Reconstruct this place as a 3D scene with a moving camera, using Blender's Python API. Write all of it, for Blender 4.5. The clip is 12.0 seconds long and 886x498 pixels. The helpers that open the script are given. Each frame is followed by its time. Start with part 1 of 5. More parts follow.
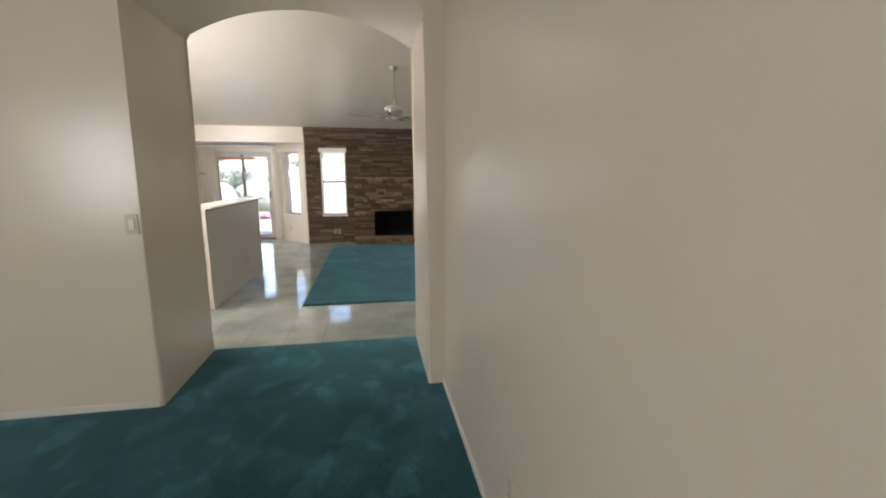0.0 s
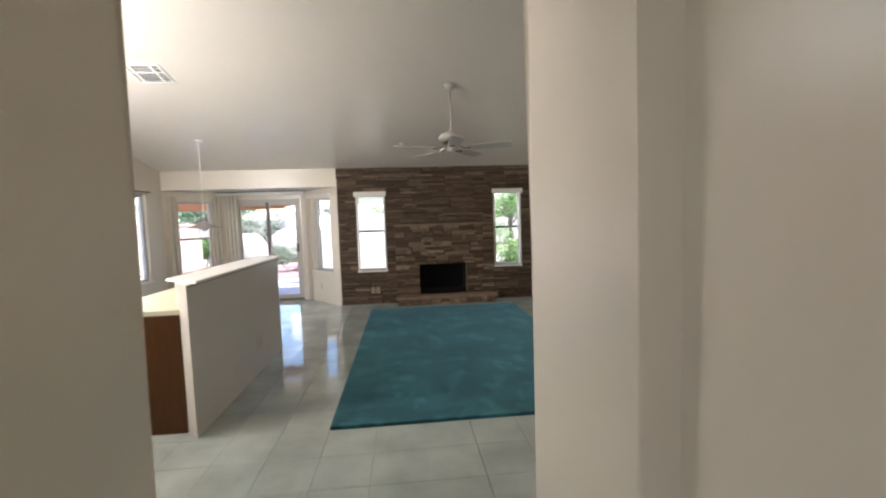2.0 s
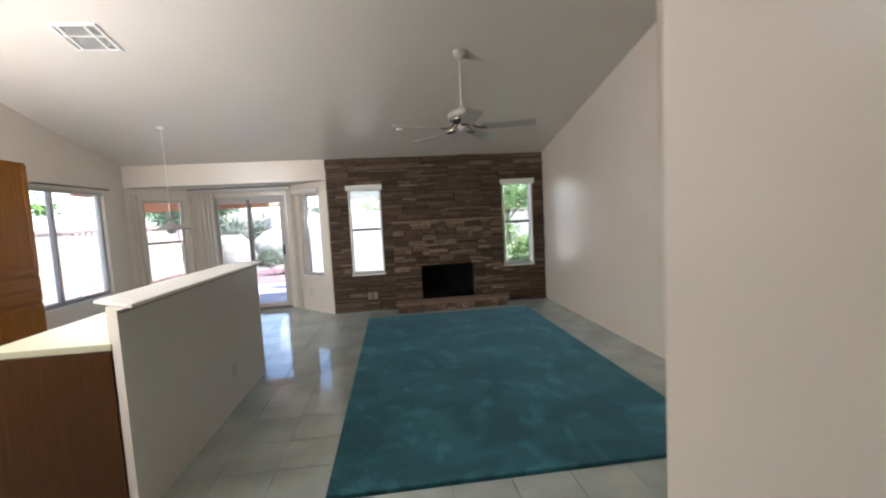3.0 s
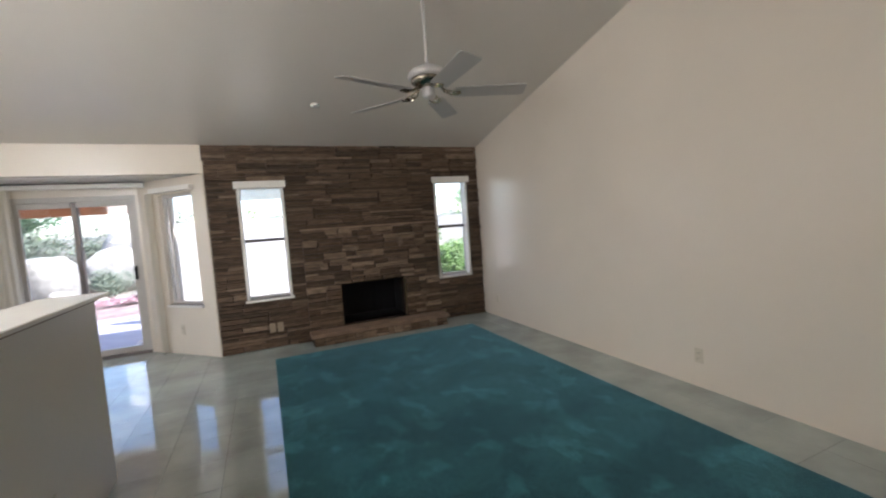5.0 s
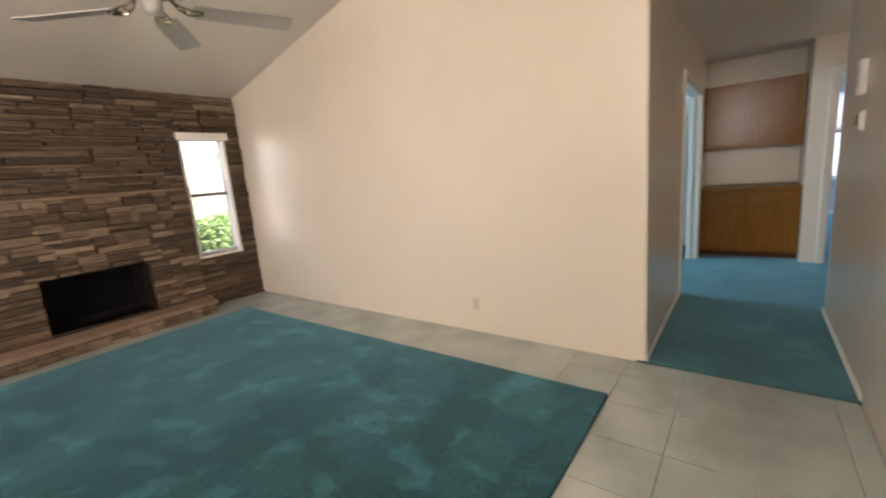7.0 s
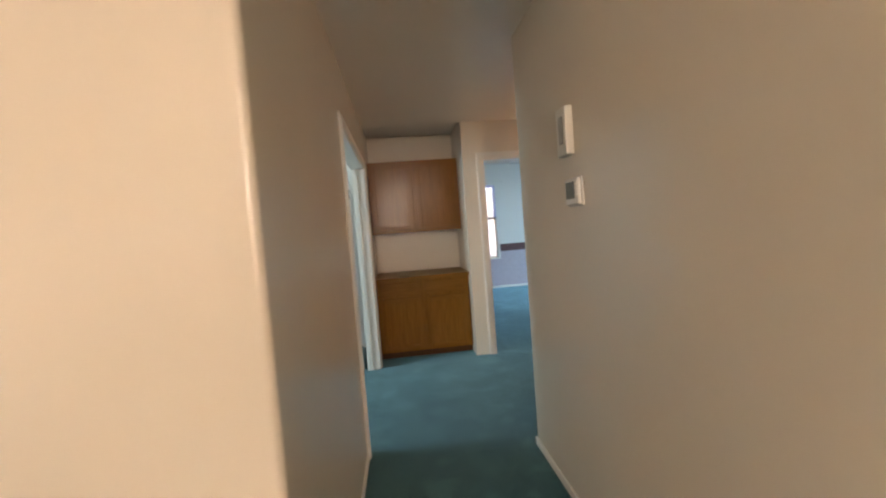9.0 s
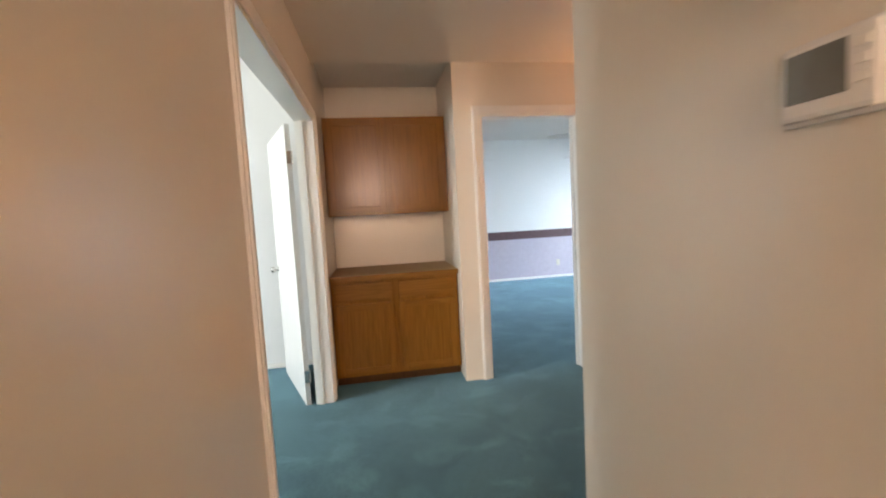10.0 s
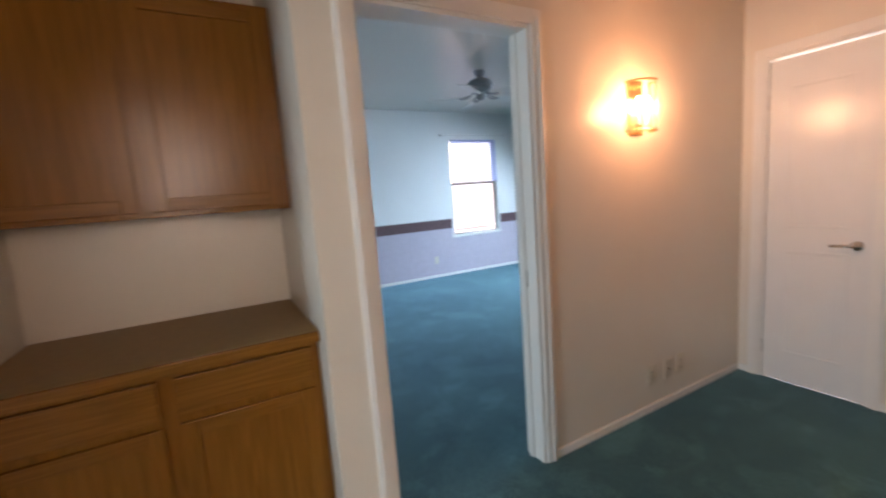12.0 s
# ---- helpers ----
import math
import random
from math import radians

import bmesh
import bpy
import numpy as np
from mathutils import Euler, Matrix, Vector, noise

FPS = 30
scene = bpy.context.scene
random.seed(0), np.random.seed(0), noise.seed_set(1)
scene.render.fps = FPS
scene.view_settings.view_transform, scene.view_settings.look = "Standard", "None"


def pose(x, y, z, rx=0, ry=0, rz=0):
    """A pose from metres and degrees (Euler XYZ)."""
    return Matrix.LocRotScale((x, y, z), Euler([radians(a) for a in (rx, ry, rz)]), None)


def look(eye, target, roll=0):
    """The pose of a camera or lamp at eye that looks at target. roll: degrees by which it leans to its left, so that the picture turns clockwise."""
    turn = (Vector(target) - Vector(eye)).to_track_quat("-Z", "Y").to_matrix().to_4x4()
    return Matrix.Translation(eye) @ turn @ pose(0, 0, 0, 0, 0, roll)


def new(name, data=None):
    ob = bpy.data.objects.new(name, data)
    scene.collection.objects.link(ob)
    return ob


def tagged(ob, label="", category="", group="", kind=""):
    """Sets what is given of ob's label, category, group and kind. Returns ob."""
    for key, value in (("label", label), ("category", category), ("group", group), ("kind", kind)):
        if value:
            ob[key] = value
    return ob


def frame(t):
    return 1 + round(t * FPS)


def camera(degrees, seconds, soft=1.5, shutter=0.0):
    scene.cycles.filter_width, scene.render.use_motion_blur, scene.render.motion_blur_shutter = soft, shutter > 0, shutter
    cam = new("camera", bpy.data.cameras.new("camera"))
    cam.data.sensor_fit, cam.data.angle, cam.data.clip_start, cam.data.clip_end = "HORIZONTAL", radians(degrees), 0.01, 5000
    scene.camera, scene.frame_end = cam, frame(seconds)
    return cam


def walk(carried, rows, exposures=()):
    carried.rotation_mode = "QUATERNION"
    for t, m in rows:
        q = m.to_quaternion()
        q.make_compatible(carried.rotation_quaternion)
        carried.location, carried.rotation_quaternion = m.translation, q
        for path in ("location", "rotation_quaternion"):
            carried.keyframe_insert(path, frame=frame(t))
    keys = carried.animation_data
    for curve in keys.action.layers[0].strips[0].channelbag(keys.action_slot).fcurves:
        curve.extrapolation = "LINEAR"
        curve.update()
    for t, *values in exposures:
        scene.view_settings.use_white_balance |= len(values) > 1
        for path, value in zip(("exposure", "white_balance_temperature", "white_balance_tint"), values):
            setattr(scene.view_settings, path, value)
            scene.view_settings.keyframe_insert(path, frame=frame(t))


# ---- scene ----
cam = camera(94.0, 12.0, soft=2.1, shutter=0.3)

PATH = [
    (0, (-0.059, 0.854, 1.477), (0.271, 2.795, 1.126), -0.0),
    (0.5, (-0.155, 1.327, 1.454), (0.117, 3.284, 1.141), -1.0),
    (1, (-0.214, 1.746, 1.497), (-0.021, 3.729, 1.315), -1.6),
    (1.5, (-0.246, 2.177, 1.517), (-0.209, 4.169, 1.344), -0.6),
    (2, (-0.29, 2.592, 1.527), (-0.103, 4.578, 1.38), -1.8),
    (2.5, (-0.351, 3.002, 1.537), (-0.075, 4.976, 1.378), -2.8),
    (2.7, (-0.373, 3.169, 1.528), (-0.144, 5.149, 1.37), -3.0),
    (4.3, (-0.778, 4.37, 1.437), (-0.449, 6.332, 1.232), -3.1),
    (4.5, (-0.811, 4.5, 1.441), (-0.368, 6.44, 1.239), -2.6),
    (5, (-0.885, 4.715, 1.425), (-0.095, 6.548, 1.288), -4.0),
    (5.5, (-1.008, 4.878, 1.421), (0.0, 6.598, 1.264), -7.1),
    (6, (-1.024, 4.948, 1.441), (-0.059, 6.691, 1.261), -4.4),
    (6.5, (-0.92, 4.964, 1.395), (0.336, 6.501, 1.148), -4.2),
    (7, (-0.749, 4.983, 1.386), (0.823, 6.163, 1.017), -4.7),
    (7.5, (-0.412, 5.083, 1.428), (1.322, 6.025, 1.105), -5.7),
    (7.7, (-0.199, 5.12, 1.404), (1.624, 5.904, 1.152), -5.4),
    (9.3, (1.525, 5.192, 1.345), (3.493, 4.849, 1.239), -4.5),
    (9.5, (1.767, 5.146, 1.323), (3.725, 4.755, 1.21), -4.6),
    (10.1, (2.437, 5.086, 1.317), (4.408, 4.795, 1.149), -2.9),
    (10.5, (2.857, 5.037, 1.347), (4.825, 4.744, 1.143), -2.7),
    (11, (3.356, 4.989, 1.331), (5.341, 4.852, 1.13), -3.5),
    (11.5, (3.77, 4.908, 1.36), (5.735, 4.584, 1.176), -3.3),
    (12, (3.987, 4.777, 1.371), (5.727, 3.826, 1.108), -4.2),
]
walk(cam, [(t, look(eye, target, roll)) for t, eye, target, roll in PATH], [(0.0, 2.3, 6300, 13), (1.5, 2.3, 6250, 13), (2.5, 2.05, 6100, 14), (4.5, 1.95, 5800, 13), (5.5, 2.1, 6350, 15), (6.5, 2.4, 6800, 18), (7.0, 2.78, 7100, 20), (7.7, 2.72, 6900, 16), (8.8, 2.75, 8000, 24), (9.5, 3.55, 9500, 31),
    (10.0, 3.5, 9600, 37), (10.5, 3.1, 9800, 41), (11.0, 2.55, 8700, 41), (11.5, 2.65, 9900, 43), (12.0, 2.9, 8100, 33)])

# ---- plan (metres) ----
LX0, LX1 = -4.42, 2.11          # living room, west and east walls
LY0, LY1 = 4.46, 10.19          # arch wall back face, stone wall
SLOPE, ZS = 0.235, 2.48         # vaulted ceiling
HZ = 2.455                      # hall ceiling
HN, HS = 5.49, 4.45             # hall, north and south walls
DX = 5.44                       # wall with the bedroom door


def ceil_z(y):
    return ZS + SLOPE * (LY1 - y)


# ---- light ----
world = bpy.data.worlds.new("world")
scene.world = world
world.use_nodes = True
wn = world.node_tree.nodes
sky = wn.new("ShaderNodeTexSky")
sky.sky_type = "NISHITA"
sky.sun_disc = False
sky.sun_elevation = radians(58)
sky.sun_rotation = radians(116)
world.node_tree.links.new(sky.outputs[0], wn["Background"].inputs[0])
wn["Background"].inputs[1].default_value = 0.15

sun = new("sun", bpy.data.lights.new("sun", "SUN"))
sun.data.energy = 4.2
sun.data.angle = radians(0.5)
sun.data.color = (1.0, 0.95, 0.88)
sun.matrix_world = look((5.0, -2.5, 9.0), (0, 0, 0))


# unseen area lamps added as fill; no window is built where they stand
def fill_lamp(name, eye, target, w, h, power, color=(1.0, 0.965, 0.90), spread=180):
    lamp = new(name, bpy.data.lights.new(name, "AREA"))
    lamp.data.shape = "RECTANGLE"
    lamp.data.size, lamp.data.size_y = w, h
    lamp.data.energy = power
    lamp.data.spread = radians(spread)
    lamp.data.color = color
    lamp.matrix_world = look(eye, target)
    return lamp


fill_lamp("foyer_fill_light", (-4.3, -1.5, 1.6), (0.0, 1.7, 1.4), 1.8, 1.4, 27)
# added fill, aimed up at the vault over kitchen and nook
fill_lamp("kitchen_fill_light", (-4.15, 5.4, 2.2), (-3.0, 7.8, 3.0), 2.0, 1.6, 42)
# added bluish fill for the two bedrooms, both out of view
fill_lamp("north_bedroom_fill", (4.2, 9.45, 1.5), (4.7, 7.4, 0.9), 1.6, 1.3, 23, (0.50, 0.80, 1.0))
fill_lamp("east_bedroom_fill", (7.6, -1.05, 1.9), (8.6, 1.35, 0.0), 1.0, 1.0, 24, (0.38, 0.70, 1.0), 110)


# ---- materials ----
def mat(name, base, rough=0.5, metal=0.0, vary=0.0, scale=8.0, bump=0.0, bscale=200.0, spec=0.5, dark=None, coat=0.0):
    """A principled surface with large stains, fine grain and relief."""
    m = bpy.data.materials.new(name)
    m.use_nodes = True
    n, l = m.node_tree.nodes, m.node_tree.links
    p = n["Principled BSDF"]
    p.inputs["Base Color"].default_value = (*base, 1)
    p.inputs["Roughness"].default_value = rough
    p.inputs["Metallic"].default_value = metal
    p.inputs["Specular IOR Level"].default_value = spec
    p.inputs["Coat Weight"].default_value = coat
    co = n.new("ShaderNodeTexCoord")
    geo = n.new("ShaderNodeNewGeometry")
    if vary:
        big = n.new("ShaderNodeTexNoise")
        big.inputs["Scale"].default_value = scale
        big.inputs["Detail"].default_value = 6
        l.new(geo.outputs["Position"], big.inputs["Vector"])
        ramp = n.new("ShaderNodeMapRange")
        ramp.inputs[1].default_value, ramp.inputs[2].default_value = 0.3, 0.7
        l.new(big.outputs[0], ramp.inputs[0])
        mix = n.new("ShaderNodeMix")
        mix.data_type = "RGBA"
        d = dark or tuple(c * (1 - vary) for c in base)
        mix.inputs[6].default_value = (*d, 1)
        mix.inputs[7].default_value = (*base, 1)
        l.new(ramp.outputs[0], mix.inputs[0])
        l.new(mix.outputs[2], p.inputs["Base Color"])
    if bump:
        fine = n.new("ShaderNodeTexNoise")
        fine.inputs["Scale"].default_value = bscale
        fine.inputs["Detail"].default_value = 3
        l.new(geo.outputs["Position"], fine.inputs["Vector"])
        b = n.new("ShaderNodeBump")
        b.inputs["Strength"].default_value = bump
        b.inputs["Distance"].default_value = 0.004
        l.new(fine.outputs[0], b.inputs["Height"])
        l.new(b.outputs[0], p.inputs["Normal"])
    return m


def carpet_mat(name, a, b, brushed=1.6):
    """Cut pile: soft mottling, lighter patches where the pile is brushed the other way, fine tufts."""
    m = mat(name, a, 0.95, vary=0.3, scale=1.7, bump=0.5, bscale=420, spec=0.12, dark=b)
    n, l = m.node_tree.nodes, m.node_tree.links
    p = n["Principled BSDF"]
    p.inputs["Sheen Weight"].default_value = 0.6
    p.inputs["Sheen Roughness"].default_value = 0.45
    p.inputs["Sheen Tint"].default_value = (0.30, 0.66, 0.85, 1)
    mix = next(x for x in n if x.bl_idname == "ShaderNodeMix")
    geo = n.new("ShaderNodeNewGeometry")
    tufts = n.new("ShaderNodeTexNoise")
    tufts.inputs["Scale"].default_value = 70
    tufts.inputs["Detail"].default_value = 2
    l.new(geo.outputs["Position"], tufts.inputs["Vector"])
    last = mix.outputs[2]
    for scale, lo, hi, gain, stretch in ((1.5, 0.47, 0.56, brushed ** 0.5, (1, 1.4, 1)), (3.6, 0.54, 0.62, brushed ** 0.65, (1.3, 1, 1)), (0.7, 0.42, 0.60, 0.70, (1, 0.6, 1))):
        mp = n.new("ShaderNodeMapping")
        mp.inputs["Scale"].default_value = stretch
        mp.inputs["Rotation"].default_value = (0, 0, 0.5)
        l.new(geo.outputs["Position"], mp.inputs[0])
        pile = n.new("ShaderNodeTexNoise")
        pile.inputs["Scale"].default_value = scale
        pile.inputs["Detail"].default_value = 2.2
        pile.inputs["Distortion"].default_value = 0.25
        l.new(mp.outputs[0], pile.inputs["Vector"])
        r = n.new("ShaderNodeMapRange")
        r.inputs[1].default_value, r.inputs[2].default_value = lo, hi
        r.inputs[3].default_value, r.inputs[4].default_value = 1.0, gain
        l.new(pile.outputs[0], r.inputs[0])
        v = n.new("ShaderNodeVectorMath")
        v.operation = "SCALE"
        l.new(last, v.inputs[0])
        l.new(r.outputs[0], v.inputs["Scale"])
        last = v.outputs[0]
    r = n.new("ShaderNodeMapRange")
    r.inputs[1].default_value, r.inputs[2].default_value = 0.3, 0.7
    r.inputs[3].default_value, r.inputs[4].default_value = 0.75, 1.25
    l.new(tufts.outputs[0], r.inputs[0])
    v = n.new("ShaderNodeVectorMath")
    v.operation = "SCALE"
    l.new(last, v.inputs[0])
    l.new(r.outputs[0], v.inputs["Scale"])
    l.new(v.outputs[0], p.inputs["Base Color"])
    return m


def piece_mat(name, stops, rough, bump, noise_scale, stretch=(1, 1, 1), spec=0.3, mottle=0.35):
    """For pieces: every piece takes a colour of its own from a ramp, with mottling on it."""
    m = bpy.data.materials.new(name)
    m.use_nodes = True
    n, l = m.node_tree.nodes, m.node_tree.links
    p = n["Principled BSDF"]
    info, geo = n.new("ShaderNodeObjectInfo"), n.new("ShaderNodeNewGeometry")
    add = n.new("ShaderNodeMath")
    add.operation = "ADD"
    l.new(info.outputs["Random"], add.inputs[0])
    l.new(geo.outputs["Random Per Island"], add.inputs[1])
    fr = n.new("ShaderNodeMath")
    fr.operation = "FRACT"
    l.new(add.outputs[0], fr.inputs[0])
    ramp = n.new("ShaderNodeValToRGB")
    ramp.color_ramp.interpolation = "LINEAR"
    while len(ramp.color_ramp.elements) < len(stops):
        ramp.color_ramp.elements.new(0.5)
    for e, (pos, c) in zip(ramp.color_ramp.elements, stops):
        e.position, e.color = pos, (*c, 1)
    l.new(fr.outputs[0], ramp.inputs[0])
    mp = n.new("ShaderNodeMapping")
    mp.inputs["Scale"].default_value = stretch
    l.new(geo.outputs["Position"], mp.inputs[0])
    no = n.new("ShaderNodeTexNoise")
    no.inputs["Scale"].default_value = noise_scale
    no.inputs["Detail"].default_value = 8
    l.new(mp.outputs[0], no.inputs["Vector"])
    mr = n.new("ShaderNodeMapRange")
    mr.inputs[1].default_value, mr.inputs[2].default_value = 0.25, 0.75
    mr.inputs[3].default_value, mr.inputs[4].default_value = 1 - mottle, 1 + mottle
    l.new(no.outputs[0], mr.inputs[0])
    mul = n.new("ShaderNodeVectorMath")
    mul.operation = "SCALE"
    l.new(ramp.outputs[0], mul.inputs[0])
    l.new(mr.outputs[0], mul.inputs["Scale"])
    l.new(mul.outputs[0], p.inputs["Base Color"])
    p.inputs["Roughness"].default_value = rough
    p.inputs["Specular IOR Level"].default_value = spec
    b = n.new("ShaderNodeBump")
    b.inputs["Strength"].default_value = bump
    b.inputs["Distance"].default_value = 0.01
    l.new(no.outputs[0], b.inputs["Height"])
    l.new(b.outputs[0], p.inputs["Normal"])
    return m


def wood_mat(name, light, dark, axis=2, rough=0.35):
    m = bpy.data.materials.new(name)
    m.use_nodes = True
    n, l = m.node_tree.nodes, m.node_tree.links
    p = n["Principled BSDF"]
    geo, mp = n.new("ShaderNodeNewGeometry"), n.new("ShaderNodeMapping")
    s = [34.0, 34.0, 34.0]
    s[axis] = 1.5
    mp.inputs["Scale"].default_value = s
    l.new(geo.outputs["Position"], mp.inputs[0])
    wave = n.new("ShaderNodeTexNoise")
    wave.inputs["Scale"].default_value = 1.6
    wave.inputs["Detail"].default_value = 8
    wave.inputs["Distortion"].default_value = 1.4
    l.new(mp.outputs[0], wave.inputs["Vector"])
    ramp = n.new("ShaderNodeValToRGB")
    ramp.color_ramp.elements[0].position, ramp.color_ramp.elements[0].color = 0.3, (*dark, 1)
    ramp.color_ramp.elements[1].position, ramp.color_ramp.elements[1].color = 0.65, (*light, 1)
    l.new(wave.outputs[0], ramp.inputs[0])
    l.new(ramp.outputs[0], p.inputs["Base Color"])
    p.inputs["Roughness"].default_value = rough
    p.inputs["Specular IOR Level"].default_value = 0.22
    b = n.new("ShaderNodeBump")
    b.inputs["Strength"].default_value = 0.15
    b.inputs["Distance"].default_value = 0.002
    l.new(wave.outputs[0], b.inputs["Height"])
    l.new(b.outputs[0], p.inputs["Normal"])
    return m


def glow_mat(name, color, strength):
    m = bpy.data.materials.new(name)
    m.use_nodes = True
    p = m.node_tree.nodes["Principled BSDF"]
    p.inputs["Emission Color"].default_value = (*color, 1)
    p.inputs["Emission Strength"].default_value = strength
    return m


def glass_mat(name, tint=(1, 1, 1), rough=0.0):
    m = bpy.data.materials.new(name)
    m.use_nodes = True
    p = m.node_tree.nodes["Principled BSDF"]
    p.inputs["Base Color"].default_value = (*tint, 1)
    p.inputs["Transmission Weight"].default_value = 1.0
    p.inputs["Roughness"].default_value = rough
    p.inputs["IOR"].default_value = 1.45
    return m


M_WALL = mat("wall_paint", (0.78, 0.71, 0.61), 0.23, vary=0.04, scale=1.5, bump=0.12, bscale=160)
M_WALL_COOL = mat("bedroom_paint", (0.76, 0.76, 0.74), 0.5, vary=0.03, scale=1.5, bump=0.1, bscale=160)
M_CEIL = mat("ceiling_paint", (0.72, 0.675, 0.615), 0.28, vary=0.04, scale=1.2, bump=0.25, bscale=90)
M_TRIM = mat("trim_paint", (0.80, 0.78, 0.73), 0.35, vary=0.04, scale=5, bump=0.03)
M_WHITE = mat("white_gloss", (0.80, 0.79, 0.76), 0.25, vary=0.03, scale=6)
M_PLASTIC = mat("ivory_plastic", (0.62, 0.56, 0.45), 0.35, vary=0.03)
M_CARPET = carpet_mat("teal_carpet", (0.027, 0.093, 0.106), (0.018, 0.072, 0.081), 2.1)
# same carpet made paler: lamplight missing on the hall floor is in its colour
M_CARPET_LIT = carpet_mat("teal_carpet_lit", (0.037, 0.104, 0.105), (0.028, 0.083, 0.084), 1.6)
M_TILE = piece_mat("floor_tile", [(0.0, (0.400, 0.445, 0.415)), (0.5, (0.415, 0.458, 0.425)), (1.0, (0.430, 0.470, 0.438))], 0.06, 0.02, 2.4, spec=0.6, mottle=0.24)
M_GROUT = mat("grout", (0.40, 0.41, 0.36), 0.8, vary=0.2, scale=10, bump=0.2)
M_STONE = piece_mat("ledge_stone", [(0.0, (0.060, 0.041, 0.028)), (0.30, (0.090, 0.061, 0.040)), (0.68, (0.125, 0.084, 0.055)), (0.90, (0.165, 0.113, 0.075)), (1.0, (0.26, 0.190, 0.135))], 0.7, 0.9, 16.0, (0.5, 1, 3), mottle=0.5)
M_TAN = piece_mat("tan_ledge_stone", [(0.0, (0.12, 0.080, 0.052)), (0.5, (0.20, 0.140, 0.094)), (1.0, (0.32, 0.240, 0.170))], 0.7, 0.9, 16.0, (0.5, 1, 3), mottle=0.5)
M_MORTAR = mat("dark_mortar", (0.055, 0.036, 0.025), 0.9, vary=0.4, scale=20, bump=0.6, bscale=80)
M_HEARTH = mat("hearth_slab", (0.33, 0.225, 0.155), 0.6, vary=0.35, scale=7, bump=0.3, bscale=60)
M_SOOT = mat("sooted_firebox", (0.006, 0.006, 0.007), 0.9, vary=0.4, scale=12, bump=0.2)
M_BLACK = mat("black_metal", (0.012, 0.012, 0.012), 0.45, 0.6)
M_BRASS = mat("aged_brass", (0.30, 0.22, 0.12), 0.3, 1.0, vary=0.2, scale=20)
M_DULL = mat("dull_ivory_plastic", (0.34, 0.27, 0.19), 0.5, vary=0.05)
M_BROWNP = mat("brown_plastic", (0.17, 0.12, 0.085), 0.5, vary=0.05)
M_CHROME = mat("satin_nickel", (0.6, 0.58, 0.55), 0.25, 1.0)
M_ALU = mat("bronze_aluminium", (0.16, 0.14, 0.13), 0.4, 0.5)
M_ALUW = mat("white_aluminium", (0.55, 0.52, 0.48), 0.4, vary=0.05)
M_OAK = wood_mat("golden_oak", (0.270, 0.108, 0.018), (0.197, 0.073, 0.010), 2, 0.2)
M_OAKY = wood_mat("golden_oak_rail", (0.265, 0.106, 0.018), (0.192, 0.071, 0.010), 1, 0.27)
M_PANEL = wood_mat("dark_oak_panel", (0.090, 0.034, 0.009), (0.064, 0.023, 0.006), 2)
M_COUNTER = mat("tan_laminate", (0.34, 0.20, 0.080), 0.55, vary=0.12, scale=30, bump=0.02)
M_COUNTERK = mat("cream_laminate", (0.68, 0.68, 0.50), 0.3, vary=0.04, scale=12)
M_GLASS = glass_mat("window_glass")
# near-black for sheets that stand in for shade behind slats
M_GRILLE = mat("grille_shade", (0.05, 0.05, 0.05), 0.7)
M_SHADE = mat("pendant_shade", (0.40, 0.37, 0.36), 0.4, vary=0.2, scale=25)
M_LILAC = mat("lilac_wallpaper", (0.50, 0.44, 0.50), 0.6, vary=0.08, scale=14)
M_BORDER = mat("burgundy_border", (0.13, 0.055, 0.06), 0.6, vary=0.3, scale=25)


# ---- mesh helpers ----
def link_mesh(name, bm, material, smooth=False):
    me = bpy.data.meshes.new(name)
    bmesh.ops.recalc_face_normals(bm, faces=bm.faces)
    bm.to_mesh(me)
    bm.free()
    me.materials.append(material)
    if smooth:
        for p in me.polygons:
            p.use_smooth = True
    return new(name, me)


def part(name, bm, material, parent, label="", smooth=False):
    ob = link_mesh(name, bm, material, smooth)
    ob.parent = parent
    return tagged(ob, label)


def thing(name, at, label, category, group=""):
    ob = new(name)
    ob.matrix_world = at if isinstance(at, Matrix) else Matrix.Translation(at)
    ob.empty_display_size = 0.1
    bpy.context.view_layer.update()
    return tagged(ob, label, category, group)


def box(bm, a, b, bevel=0.0, m=None):
    lo, hi = [min(p, q) for p, q in zip(a, b)], [max(p, q) for p, q in zip(a, b)]
    r = bmesh.ops.create_cube(bm, size=1)
    vs = r["verts"]
    for v in vs:
        v.co = Vector([l + (c + 0.5) * (h - l) for l, h, c in zip(lo, hi, v.co)])
    if bevel:
        es = list({e for v in vs for e in v.link_edges})
        q = bmesh.ops.bevel(bm, geom=es, offset=bevel, segments=2, affect="EDGES", profile=0.6)
        vs = list({v for f in q["faces"] for v in f.verts} | {v for v in vs if v.is_valid})
    if m is not None:
        bmesh.ops.transform(bm, matrix=m, verts=vs)
    return vs


def cyl(bm, c, r, h, axis="z", seg=20, r2=None):
    m = {"z": Matrix(), "x": Matrix.Rotation(radians(90), 4, "Y"), "y": Matrix.Rotation(radians(90), 4, "X")}[axis]
    bmesh.ops.create_cone(bm, cap_ends=True, segments=seg, radius1=r, radius2=r if r2 is None else r2, depth=h, matrix=Matrix.Translation(c) @ m)


